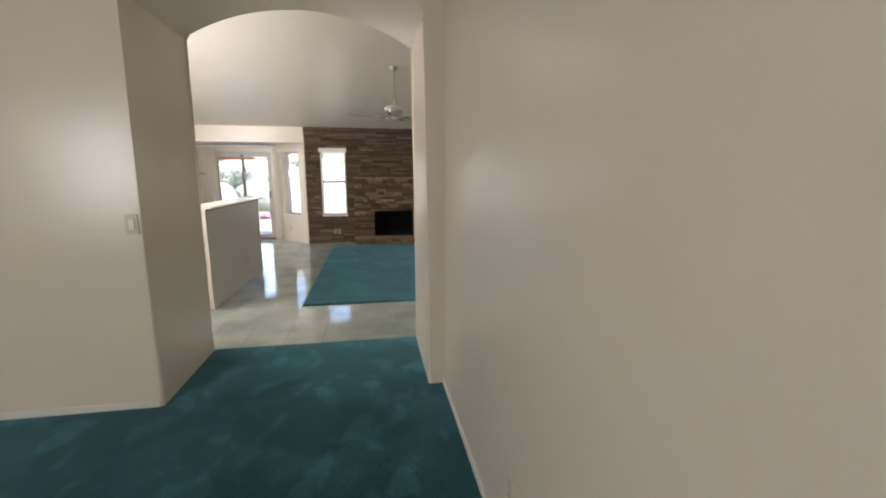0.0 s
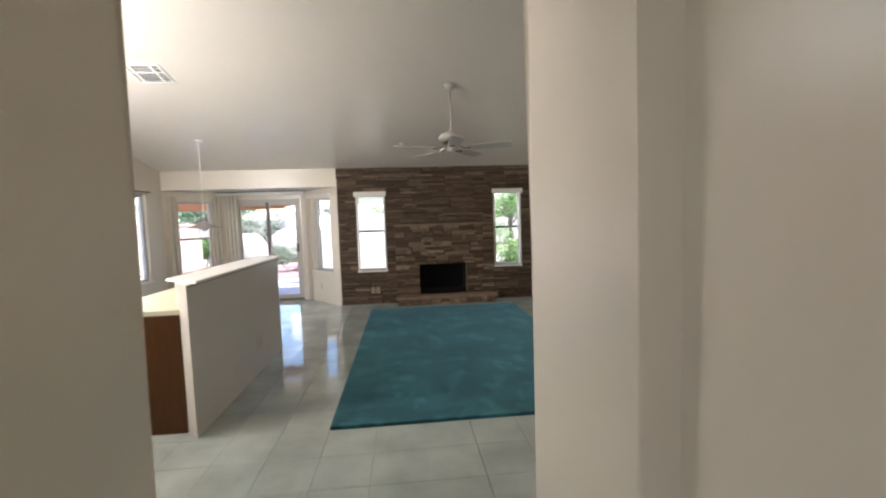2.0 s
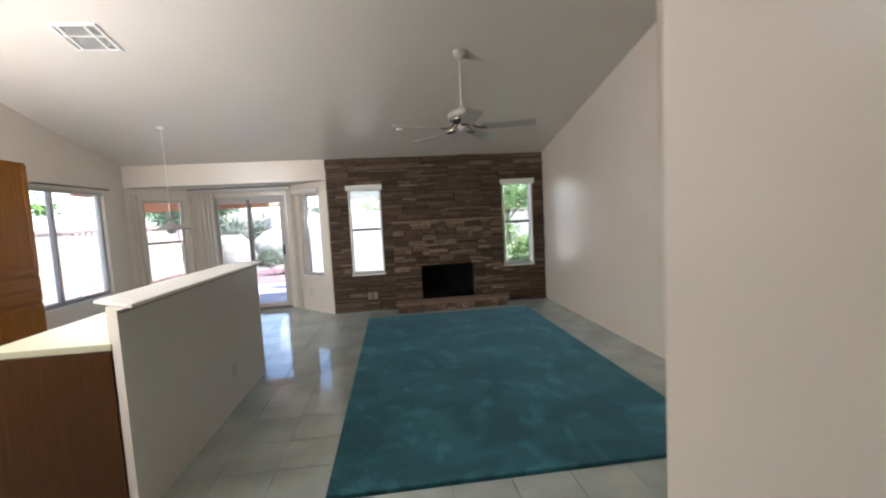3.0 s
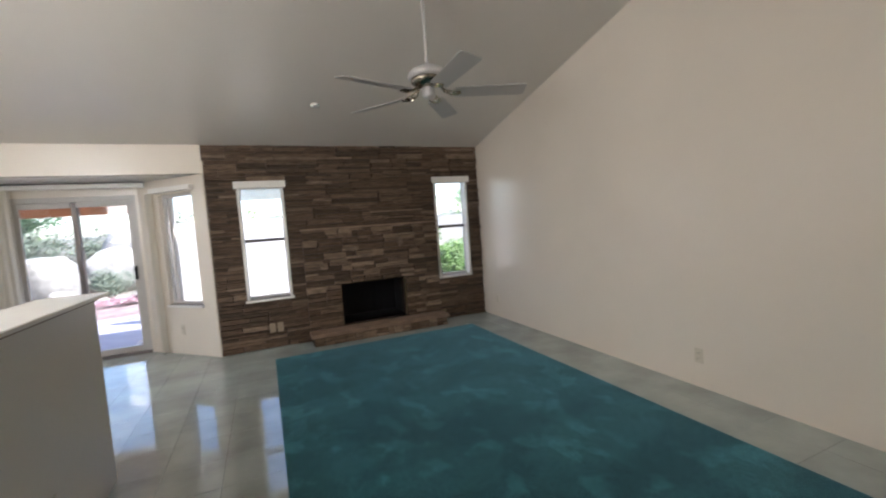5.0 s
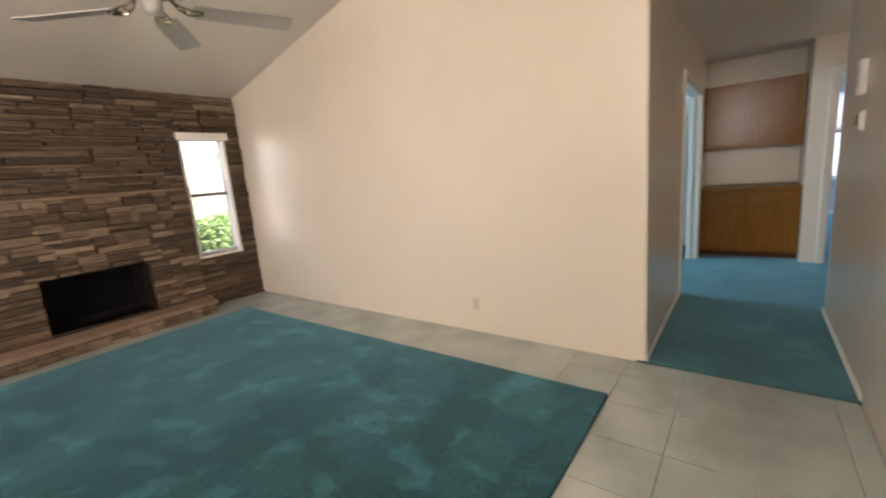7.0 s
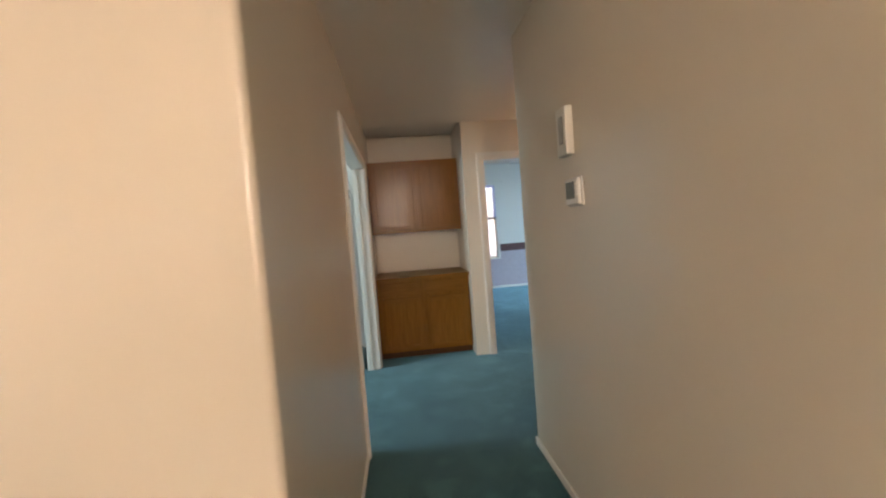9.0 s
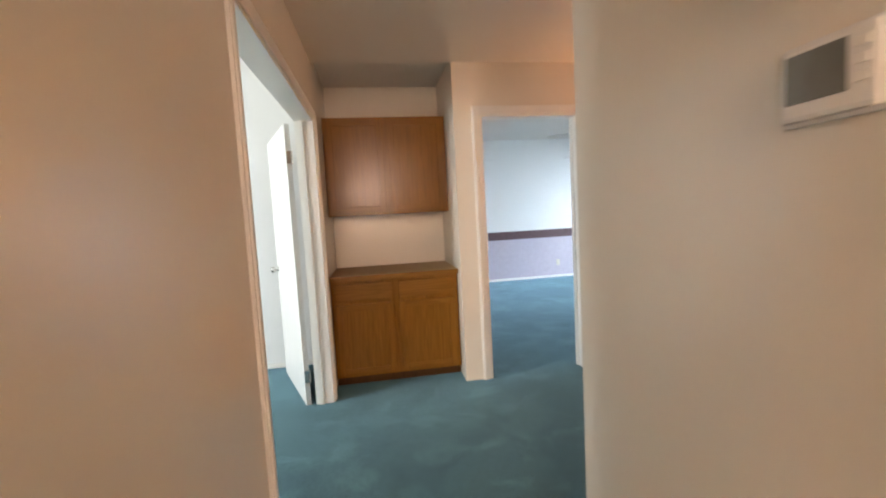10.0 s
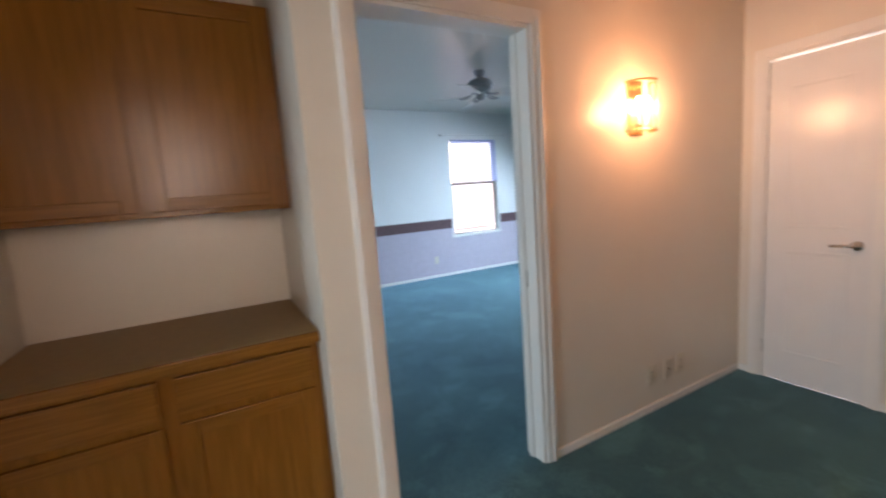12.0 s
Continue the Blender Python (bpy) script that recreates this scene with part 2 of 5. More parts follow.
def lathe(bm, profile, seg=28, at=(0, 0, 0)):
    rings = []
    for r, z in profile:
        rings.append([bm.verts.new((at[0] + r * math.cos(2 * math.pi * k / seg), at[1] + r * math.sin(2 * math.pi * k / seg), at[2] + z)) for k in range(seg)])
    for a, b in zip(rings, rings[1:]):
        for k in range(seg):
            bm.faces.new((a[k], a[(k + 1) % seg], b[(k + 1) % seg], b[k]))
    if profile[0][0] > 0.0005:
        bm.faces.new(rings[0][::-1])
    if profile[-1][0] > 0.0005:
        bm.faces.new(rings[-1])


def tube(bm, pts, r, seg=8):
    rings = []
    for i, p in enumerate(pts):
        d = (Vector(pts[min(i + 1, len(pts) - 1)]) - Vector(pts[max(i - 1, 0)])).normalized()
        u = d.orthogonal().normalized() if not rings else (last - d * last.dot(d)).normalized()
        last = u
        w = d.cross(u)
        rings.append([bm.verts.new(Vector(p) + r * (math.cos(2 * math.pi * k / seg) * u + math.sin(2 * math.pi * k / seg) * w)) for k in range(seg)])
    for a, b in zip(rings, rings[1:]):
        for k in range(seg):
            bm.faces.new((a[k], a[(k + 1) % seg], b[(k + 1) % seg], b[k]))
    bm.faces.new(rings[0][::-1])
    bm.faces.new(rings[-1])


def along(p0, p1):
    """The frame of a wall: x runs from p0 to p1, y is the side to its left, z is up."""
    d = Vector((p1[0] - p0[0], p1[1] - p0[1], 0))
    return Matrix.Translation((p0[0], p0[1], 0)) @ Matrix.Rotation(math.atan2(d.y, d.x), 4, "Z"), d.length


def wall(name, p0, p1, thick, top, holes=(), material=None, z0=0.0, rounded=None):
    """A wall whose room face runs from p0 to p1; its body lies to the left of that line (right if thick < 0). top: a height or a
    function of the length along it. holes: (s0, s1, z0, z1)."""
    m, length = along(p0, p1)
    cuts = sorted({0.0, length, *[h[0] for h in holes], *[h[1] for h in holes]})
    f = top if callable(top) else (lambda s: top)
    bm = bmesh.new()
    for a, b in zip(cuts, cuts[1:]):
        mid = (a + b) / 2
        spans, z = [], z0
        for h in sorted([h for h in holes if h[0] <= mid <= h[1]], key=lambda h: h[2]):
            if h[2] > z:
                spans.append((z, h[2], z, h[2]))
            z = h[3]
        spans.append((z, f(a), z, f(b)))
        for za0, za1, zb0, zb1 in spans:
            co = [(a, 0, za0), (b, 0, zb0), (b, thick, zb0), (a, thick, za0), (a, 0, za1), (b, 0, zb1), (b, thick, zb1), (a, thick, za1)]
            v = [bm.verts.new(m @ Vector(c)) for c in co]
            for q in ((0, 3, 2, 1), (4, 5, 6, 7), (0, 1, 5, 4), (1, 2, 6, 5), (2, 3, 7, 6), (3, 0, 4, 7)):
                bm.faces.new([v[k] for k in q])
    if rounded is not None:
        corner = m @ Vector((rounded, 0, 0))
        soft = [e for e in bm.edges if all((v.co.xy - corner.xy).length < 0.001 for v in e.verts)]
        bmesh.ops.bevel(bm, geom=soft, offset=0.02, segments=4, affect="EDGES", profile=0.5)
    return tagged(link_mesh(name, bm, material or M_WALL), kind="structure")


def slab(name, a, b, material, kind="structure"):
    bm = bmesh.new()
    box(bm, a, b)
    return tagged(link_mesh(name, bm, material), kind=kind)


# ---- structure: entry room and arch ----
AX0, AX1, AY0 = -1.42, 0.30, 3.57   # arch opening and its front face
SPR, APEX = 2.49, 2.735
wall("wall_entry_east", (0.41, -2.0), (0.41, AY0), -0.12, 3.2)
wall("wall_entry_south", (-4.6, -2.0), (0.53, -2.0), -0.12, 3.2)
wall("wall_entry_west", (-4.6, AY0), (-4.6, -2.0), -0.12, 3.2)
slab("ceiling_entry", (-4.72, -2.12, 3.2), (0.53, AY0, 3.3), M_CEIL)


def arch_wall():
    """The thick wall with the arched passage, its corners softly rounded."""
    seg, half, mid = 32, (AX1 - AX0) / 2, (AX0 + AX1) / 2
    rise = APEX - SPR
    rad = (half * half + rise * rise) / (2 * rise)
    arc = []
    for k in range(seg + 1):
        x = -half + 2 * half * k / seg
        arc.append((mid + x, APEX - rad + math.sqrt(rad * rad - x * x)))
    top = ceil_z(LY0) + 0.1
    outline = [(AX0, 0)] + arc + [(AX1, 0), (0.53, 0), (0.53, top), (-4.72, top), (-4.72, 0)]
    bm = bmesh.new()
    a = [bm.verts.new((x, AY0, z)) for x, z in outline]
    b = [bm.verts.new((x, LY0, z)) for x, z in outline]
    bm.faces.new(a)
    bm.faces.new(b[::-1])
    for k in range(len(outline)):
        j = (k + 1) % len(outline)
        bm.faces.new((a[j], a[k], b[k], b[j]))
    n = len(arc) + 1
    soft = [e for e in bm.edges if any({e.verts[0], e.verts[1]} == {r[k], r[k + 1]} for r in (a, b) for k in range(n))]
    bmesh.ops.bevel(bm, geom=soft, offset=0.022, segments=4, affect="EDGES", profile=0.5)
    bmesh.ops.triangulate(bm, faces=[f for f in bm.faces if len(f.verts) > 8])
    ob = link_mesh("wall_arch", bm, M_WALL)
    return tagged(ob, "thick cream wall with a segmental arched passage", kind="structure")


arch_wall()

# ---- structure: living room ----
wall("wall_hall_south", (3.60, HS), (0.53, HS), 0.12, lambda s: ceil_z(LY0) + 0.1, rounded=0.0)
wall("wall_living_east", (LX1, LY1 + 0.15), (LX1, HN), 0.12, lambda s: ceil_z(LY1 + 0.15 - s) + 0.05, rounded=LY1 + 0.15 - HN)
wall("wall_over_hall_opening", (LX1, HN), (LX1, HS), 0.12, lambda s: ceil_z(HN - s) + 0.05, z0=HZ)
W1, W2 = (-1.13, -0.61), (1.39, 1.91)
WZ = (0.62, 2.00)
FX = (-0.02, 0.86)
FZ = (0.16, 0.70)
off = 0.0
wall("wall_stone_backing", (-1.46, LY1 + 0.03), (LX1, LY1 + 0.03), 0.17, ZS + 0.02,
     [(W1[0] + 1.46, W1[1] + 1.46, *WZ), (W2[0] + 1.46, W2[1] + 1.46, *WZ), (FX[0] + 1.46, FX[1] + 1.46, FZ[0], FZ[1])], M_MORTAR)
wall("wall_living_west", (LX0, LY0), (LX0, LY1), 0.14, lambda s: ceil_z(LY0 + s) + 0.05, [(8.52 - LY0, 9.74 - LY0, 0.66, 2.06)])
wall("wall_nook_header", (LX0, LY1), (-1.46, LY1), 0.12, ZS + 0.02, z0=2.155)
# bay: two slanted walls and the sliding door wall
BY = 11.01
wall("wall_bay_west", (LX0, LY1), (-3.60, BY), 0.14, 2.3, [(0.22, 0.79, 0.62, 1.97)])
wall("wall_bay_east", (-2.28, BY), (-1.46, LY1), 0.14, 2.3, [(0.37, 0.94, 0.62, 1.97)])
wall("wall_bay_north", (-3.60, BY), (-2.28, BY), 0.14, 2.3, [(0.03, 1.29, 0.0, 2.01)])
bm = bmesh.new()
vs = [(LX0 - 0.1, LY1 + 0.12), (-1.40, LY1 + 0.12), (-2.22, BY + 0.12), (-3.66, BY + 0.12)]
lo = [bm.verts.new((x, y, 2.155)) for x, y in vs]
hi = [bm.verts.new((x, y, 2.25)) for x, y in vs]
bm.faces.new(lo[::-1]); bm.faces.new(hi)
for k in range(4):
    bm.faces.new((lo[k], lo[(k + 1) % 4], hi[(k + 1) % 4], hi[k]))
tagged(link_mesh("ceiling_nook", bm, M_CEIL), kind="structure")
# vaulted ceiling
bm = bmesh.new()
y0, y1 = LY0 - 0.05, LY1 + 0.2
co = [(LX0 - 0.14, y0, ceil_z(y0)), (LX1 + 0.12, y0, ceil_z(y0)), (LX1 + 0.12, y1, ceil_z(y1)), (LX0 - 0.14, y1, ceil_z(y1))]
lo = [bm.verts.new(c) for c in co]
hi = [bm.verts.new((c[0], c[1], c[2] + 0.12)) for c in co]
bm.faces.new(lo[::-1]); bm.faces.new(hi)
for k in range(4):
    bm.faces.new((lo[k], lo[(k + 1) % 4], hi[(k + 1) % 4], hi[k]))
tagged(link_mesh("ceiling_living", bm, M_CEIL), "off-white vaulted ceiling with fine texture", kind="structure")

# ---- structure: hall, bedrooms ----
D1 = (3.72, 5.355)
wall("wall_hall_north", (LX1 + 0.12, HN), (DX, HN), 0.12, 3.12, [(D1[0] - LX1 - 0.12, D1[1] - LX1 - 0.12, 0, 2.04)])
AB = 6.20   # alcove back
wall("wall_alcove_north", (DX, HN), (6.24, HN), 0.12, 3.12)
wall("wall_alcove_back", (AB, HN), (AB, 4.46), 0.08, 2.56)
wall("wall_alcove_south", (AB, 4.48), (DX + 0.12, 4.48), 0.10, 2.56)
D2 = (3.48, 4.28)
wall("wall_bedroom_door", (DX, 4.48), (DX, 1.60), 0.12, 2.7, [(4.48 - D2[1], 4.48 - D2[0], 0, 2.07)])
wall("wall_closet_door", (DX, 1.70), (3.48, 1.70), 0.12, HZ + 0.05, [(DX - 5.32, DX - 4.78, 0, 2.05)])
wall("wall_vestibule_west", (3.60, 1.70), (3.60, HS - 0.12), 0.12, HZ + 0.05)
slab("ceiling_hall", (LX1 + 0.12, 1.6, HZ), (DX + 0.02, HN, HZ + 0.1), M_CEIL)
slab("ceiling_alcove", (DX + 0.02, 4.44, 2.51), (AB + 0.06, HN, 2.6), M_CEIL)
# north bedroom
wall("wall_north_bedroom_east", (6.24, 9.6), (6.24, HN + 0.12), 0.12, 3.12, material=M_WALL_COOL)
wall("wall_north_bedroom_north", (2.35, 9.6), (6.36, 9.6), 0.12, 3.12, material=M_WALL_COOL)
wall("wall_north_bedroom_west", (2.35, HN + 0.12), (2.35, 9.6), 0.12, 3.12, material=M_WALL_COOL)
slab("ceiling_north_bedroom", (2.23, HN + 0.06, 3.1), (6.36, 9.72, 3.2), M_CEIL)
# east bedroom
EX = 9.95
wall("wall_east_bedroom_east", (EX, 5.3), (EX, -1.2), 0.12, 2.7, [(5.3 - 4.06, 5.3 - 3.08, 0.67, 2.24), (5.3 - 1.27, 5.3 - 0.35, 0.67, 2.24)], M_WALL_COOL)
wall("wall_east_bedroom_north", (AB + 0.08, 4.95), (EX, 4.95), 0.12, 2.7, material=M_WALL_COOL)
wall("wall_east_bedroom_south", (EX, -1.2), (DX + 0.12, -1.2), 0.12, 2.7, material=M_WALL_COOL)
wall("wall_east_bedroom_west", (DX + 0.12, -1.2), (DX + 0.12, 1.60), 0.12, 2.7, material=M_WALL_COOL)
slab("ceiling_east_bedroom", (DX + 0.08, -1.32, 2.68), (EX + 0.12, 5.07, 2.78), M_CEIL)

# ---- floors ----
slab("floor", (-4.7, -2.1, -0.15), (10.07, 11.15, -0.012), M_GROUT)
RUG = (-0.885, 1.572, 5.60, 9.62)
slab("carpet_entry", (-4.6, -2.0, -0.01), (0.41, AY0, 0.012), M_CARPET)
slab("carpet_arch", (AX0, AY0, -0.01), (AX1, LY0, 0.0125), M_CARPET)
slab("carpet_hall", (2.10, HS, -0.01), (3.60, HN + 0.06, 0.012), M_CARPET_LIT)
slab("carpet_landing", (3.60, 1.70, -0.01), (DX + 0.06, HN + 0.06, 0.0125), M_CARPET_LIT)
slab("carpet_alcove", (DX + 0.06, 4.48, -0.01), (AB, HN, 0.0115), M_CARPET_LIT)
slab("carpet_north_bedroom", (2.35, HN + 0.06, -0.01), (6.24, 9.6, 0.012), M_CARPET_LIT)
slab("carpet_east_bedroom", (DX + 0.06, -1.2, -0.01), (EX, 4.95, 0.012), M_CARPET_LIT)
bm = bmesh.new()
box(bm, (RUG[0], RUG[2], -0.01), (RUG[1], RUG[3], 0.022), 0.008)
tagged(link_mesh("area_carpet", bm, M_CARPET), "worn teal cut-pile carpet inset in the tiled floor", "carpet")

# ---- openings: windows and doors ----
def window_unit(name, m, w, h, label, rail=0.5, rail_mat=None, frame_mat=None, vertical=False, t=0.035, sill=True):
    """A window in an opening of w x h; m: x along the width, y outwards, z up, at the sill's left end."""
    win = thing(name, m, label, "window")
    fm = frame_mat or M_ALUW
    y0, y1 = 0.045, 0.095
    for a, b, n in (((0, y0, 0), (t, y1, h), "window_frame"), ((w - t, y0, 0), (w, y1, h), "window_frame"),
                    ((t, y0, 0), (w - t, y1, t), "window_frame"), ((t, y0, h - t), (w - t, y1, h), "window_frame")):
        bm = bmesh.new()
        box(bm, a, b, 0.004)
        part(n, bm, fm, win)
    bm = bmesh.new()
    if vertical:
        box(bm, (w * rail - 0.022, y0 - 0.008, t), (w * rail + 0.022, y1, h - t), 0.004)
    else:
        box(bm, (t, y0 - 0.008, h * rail - 0.02), (w - t, y1, h * rail + 0.02), 0.004)
    part("meeting_rail", bm, rail_mat or fm, win)
    spans = [((t, w * rail - 0.022), (t, h - t)), ((w * rail + 0.022, w - t), (t, h - t))] if vertical else \
            [((t, w - t), (t, h * rail - 0.02)), ((t, w - t), (h * rail + 0.02, h - t))]
    for (xa, xb), (za, zb) in spans:
        bm = bmesh.new()
        box(bm, (xa, 0.068, za), (xb, 0.073, zb))
        part("pane", bm, M_GLASS, win).visible_shadow = False
    if sill:
        bm = bmesh.new()
        box(bm, (-0.02, -0.025, -0.03), (w + 0.02, 0.045, 0.0), 0.006)
        part("window_sill", bm, M_TRIM, win)
    return win


def headrail(m, w, label, depth=0.05, hgt=0.09):
    """A closed blind pulled up into its valance."""
    b = thing("window_blind", m, label, "window blind")
    bm = bmesh.new()
    box(bm, (-0.03, -depth, 0), (w + 0.03, -0.003, hgt), 0.008)
    part("valance", bm, M_TRIM, b)
    return b


FL = Matrix.Translation
window_unit("window_1", FL((W1[0], LY1 + 0.03, WZ[0])), W1[1] - W1[0], WZ[1] - WZ[0], "tall narrow single-hung window with dark meeting rail in the stone wall", 0.52, M_ALU)
window_unit("window_2", FL((W2[0], LY1 + 0.03, WZ[0])), W2[1] - W2[0], WZ[1] - WZ[0], "tall narrow single-hung window with dark rail beside the corner", 0.52, M_ALU)
b = headrail(FL((W1[0] - 0.0, LY1 + 0.0, 1.965)), W1[1] - W1[0], "white blind drawn up tight over the bright narrow window", 0.05, 0.085)
for k in range(10):
    bm = bmesh.new()
    box(bm, (0.03, 0.035, -0.012 - 0.0135 * k), (W1[1] - W1[0] - 0.03, 0.065, -0.003 - 0.0135 * k), 0.002)
    part("slat", bm, M_TRIM, b)
headrail(FL((W2[0], LY1, 1.965)), W2[1] - W2[0], "ivory valance over the narrow window by the corner", 0.05, 0.085)
# trim strips down the sides of the stone wall's windows
for wx in (W1, W2):
    for x in (wx[0], wx[1] - 0.03):
        bm = bmesh.new()
        box(bm, (x, LY1 - 0.012, WZ[0]), (x + 0.03, LY1 + 0.075, 1.965), 0.003)
        tagged(link_mesh("trim", bm, M_TRIM), kind="structure")

mw = FL((LX0, LY1, 0)) @ Matrix.Rotation(math.atan2(BY - LY1, 0.82), 4, "Z")
window_unit("window_3", mw @ FL((0.22, 0, 0.62)), 0.57, 1.35, "narrow window in the slanted wall of the breakfast nook", 0.5, M_ALUW)
me = FL((-2.28, BY, 0)) @ Matrix.Rotation(math.atan2(LY1 - BY, 0.82), 4, "Z")
window_unit("window_4", me @ FL((0.37, 0, 0.62)), 0.57, 1.35, "narrow window beside the sliding patio door", 0.2, M_ALUW, M_ALUW, True)
headrail(me @ FL((0.33, -0.002, 1.99)), 0.64, "off-white valance above the nook's narrow window", 0.07, 0.06)
mk = FL((LX0, 8.52, 0)) @ Matrix.Rotation(radians(90), 4, "Z")
window_unit("window_5", mk @ FL((0, 0, 0.66)), 1.22, 1.40, "wide sliding window over the breakfast area, facing a lattice fence", 0.30, M_ALUW, M_ALUW, True)
for k, y in ((6, 1.27), (7, 4.06)):
    wb = 0.92 if k == 6 else 0.98
    window_unit("window_%d" % k, FL((EX, y, 0.67)) @ Matrix.Rotation(radians(-90), 4, "Z"), wb, 1.57, ("white bedroom window with a shade half down", "second white bedroom window with its shade half down")[k - 6], 0.54, M_ALU)


def sliding_door():
    d = thing("sliding_door", (-3.57, BY, 0), "bronze and cream sliding glass patio door, closed", "patio door")
    w, h = 1.26, 2.01
    for a, b in (((0, 0.02, 0), (0.05, 0.12, h)), ((w - 0.05, 0.02, 0), (w, 0.12, h)), ((0.05, 0.02, h - 0.06), (w - 0.05, 0.12, h))):
        bm = bmesh.new()
        box(bm, a, b, 0.005)
        part("door_frame", bm, M_ALUW, d)
    bm = bmesh.new()
    box(bm, (0, -0.01, 0.0), (w, 0.13, 0.035), 0.004)
    part("threshold", bm, M_ALU, d)
    for x0, x1, y, label in ((0.05, 0.66, 0.085, "fixed panel"), (0.60, 1.21, 0.04, "sliding panel")):
        s = new("sash")
        s.parent = d
        for a, b in (((x0, y, 0.035), (x0 + 0.055, y + 0.035, h - 0.06)), ((x1 - 0.055, y, 0.035), (x1, y + 0.035, h - 0.06)),
                     ((x0 + 0.055, y, 0.035), (x1 - 0.055, y + 0.035, 0.11)), ((x0 + 0.055, y, h - 0.12), (x1 - 0.055, y + 0.035, h - 0.06))):
            bm = bmesh.new()
            box(bm, a, b, 0.004)
            part("rail", bm, M_ALU if a[0] in (0.60,) or b[0] == 0.66 else M_ALUW, s)
        bm = bmesh.new()
        box(bm, (x0 + 0.055, y + 0.015, 0.11), (x1 - 0.055, y + 0.020, h - 0.12))
        part("pane", bm, M_GLASS, s).visible_shadow = False
    bm = bmesh.new()
    box(bm, (1.165, 0.005, 0.95), (1.195, 0.04, 1.13), 0.008)
    part("door_handle", bm, M_BLACK, d, "black pull handle")


sliding_door()


def curtain(m, w, h, label, folds, amp=0.015, z0=0.03):
    """A sheer panel hanging in folds."""
    bm = bmesh.new()
    nx, nz = folds * 8, 6
    for side in (0, 1):
        grid = []
        for j in range(nz + 1):
            row = []
            for i in range(nx + 1):
                u, v = i / nx, j / nz
                y = amp * math.sin(u * folds * 2 * math.pi + 0.4 * math.sin(7 * u)) * (0.65 + 0.35 * (1 - v)) + 0.003 * side
                row.append(bm.verts.new((u * w * (0.97 + 0.03 * (1 - v)), y, z0 + v * (h - z0))))
            grid.append(row)
        for j in range(nz):
            for i in range(nx):
                q = [grid[j][i], grid[j][i + 1], grid[j + 1][i + 1], grid[j + 1][i]]
                bm.faces.new(q if side == 0 else q[::-1])
    me = bpy.data.meshes.new("curtain")
    bm.to_mesh(me)
    bm.free()
    me.materials.append(M_SHEER)
    for p in me.polygons:
        p.use_smooth = True
    ob = new("curtain", me)
    ob.matrix_world = m
    return tagged(ob, label, "curtain", "sheer curtains of the breakfast nook")


M_SHEER = bpy.data.materials.new("sheer_fabric")
M_SHEER.use_nodes = True
sn, sl = M_SHEER.node_tree.nodes, M_SHEER.node_tree.links
cloth, lit, clear = sn.new("ShaderNodeBsdfDiffuse"), sn.new("ShaderNodeBsdfTranslucent"), sn.new("ShaderNodeBsdfTransparent")
for b in (cloth, lit):
    b.inputs["Color"].default_value = (0.90, 0.87, 0.80, 1)
weave = sn.new("ShaderNodeMixShader")
weave.inputs[0].default_value = 0.75
sl.new(cloth.outputs[0], weave.inputs[1])
sl.new(lit.outputs[0], weave.inputs[2])
holes_mix = sn.new("ShaderNodeMixShader")
holes_mix.inputs[0].default_value = 0.22
sl.new(weave.outputs[0], holes_mix.inputs[1])
sl.new(clear.outputs[0], holes_mix.inputs[2])
sl.new(holes_mix.outputs[0], sn["Material Output"].inputs[0])
curtain(FL((-3.88, BY - 0.09, 0)), 0.44, 2.09, "sheer white curtain gathered beside the sliding door", 6)
curtain(mw @ FL((0.80, -0.05, 0)), 0.14, 2.05, "sheer curtain bunched beside the slanted nook window", 2, 0.018)
curtain(mw @ FL((0.06, -0.05, 0)), 0.16, 2.05, "sheer curtain gathered near the west wall", 2, 0.018)
curtain(me @ FL((0.20, -0.05, 0)), 0.12, 2.0, "sheer curtain at the window beside the patio door", 2, 0.018)
tr = thing("curtain_track", (-3.97, 10.80, 2.085), "cream curtain track with a dark top edge below the nook ceiling", "curtain rod")
bm = bmesh.new()
box(bm, (0, 0, 0), (1.80, 0.07, 0.052), 0.006)
part("track", bm, M_TRIM, tr)
bm = bmesh.new()
box(bm, (0, 0.0, 0.054), (1.80, 0.07, 0.066), 0.002)
part("top_edge", bm, M_ALU, tr, "dark metal top edge")
bm = bmesh.new()
tube(bm, [(0, 0.06, 0), (1.25, 0.06, 0)], 0.011)
rod = thing("curtain_rod", mk @ FL((0.0, -0.12, 2.10)), "thin dark curtain rod above the wide window", "curtain rod")
part("rod", bm, M_ALU, rod, smooth=True)
for x in (0.02, 1.23):
    bm = bmesh.new()
    box(bm, (x, 0.06, -0.01), (x + 0.015, 0.119, 0.01))
    part("bracket", bm, M_ALU, rod)


def casing(name, m, w, h, width=0.062, sides=(1, 1), depth=0.014):
    """Moulded trim round a door opening; m: x along the opening, y into the wall."""
    bm = bmesh.new()
    for s, x in ((sides[0], -width), (sides[1], w)):
        if s:
            box(bm, (x, -depth, 0), (x + width, 0.0, h + width), 0.004)
            box(bm, (x + 0.012 if x < 0 else x + width - 0.03, -depth - 0.006, 0), (x + 0.03 if x < 0 else x + width - 0.012, -depth + 0.002, h + 0.03), 0.002)
    box(bm, (0, -depth, h), (w, 0.0, h + width), 0.004)
    ob = link_mesh(name, bm, M_TRIM)
    ob.matrix_world = m
    return tagged(ob, kind="structure")


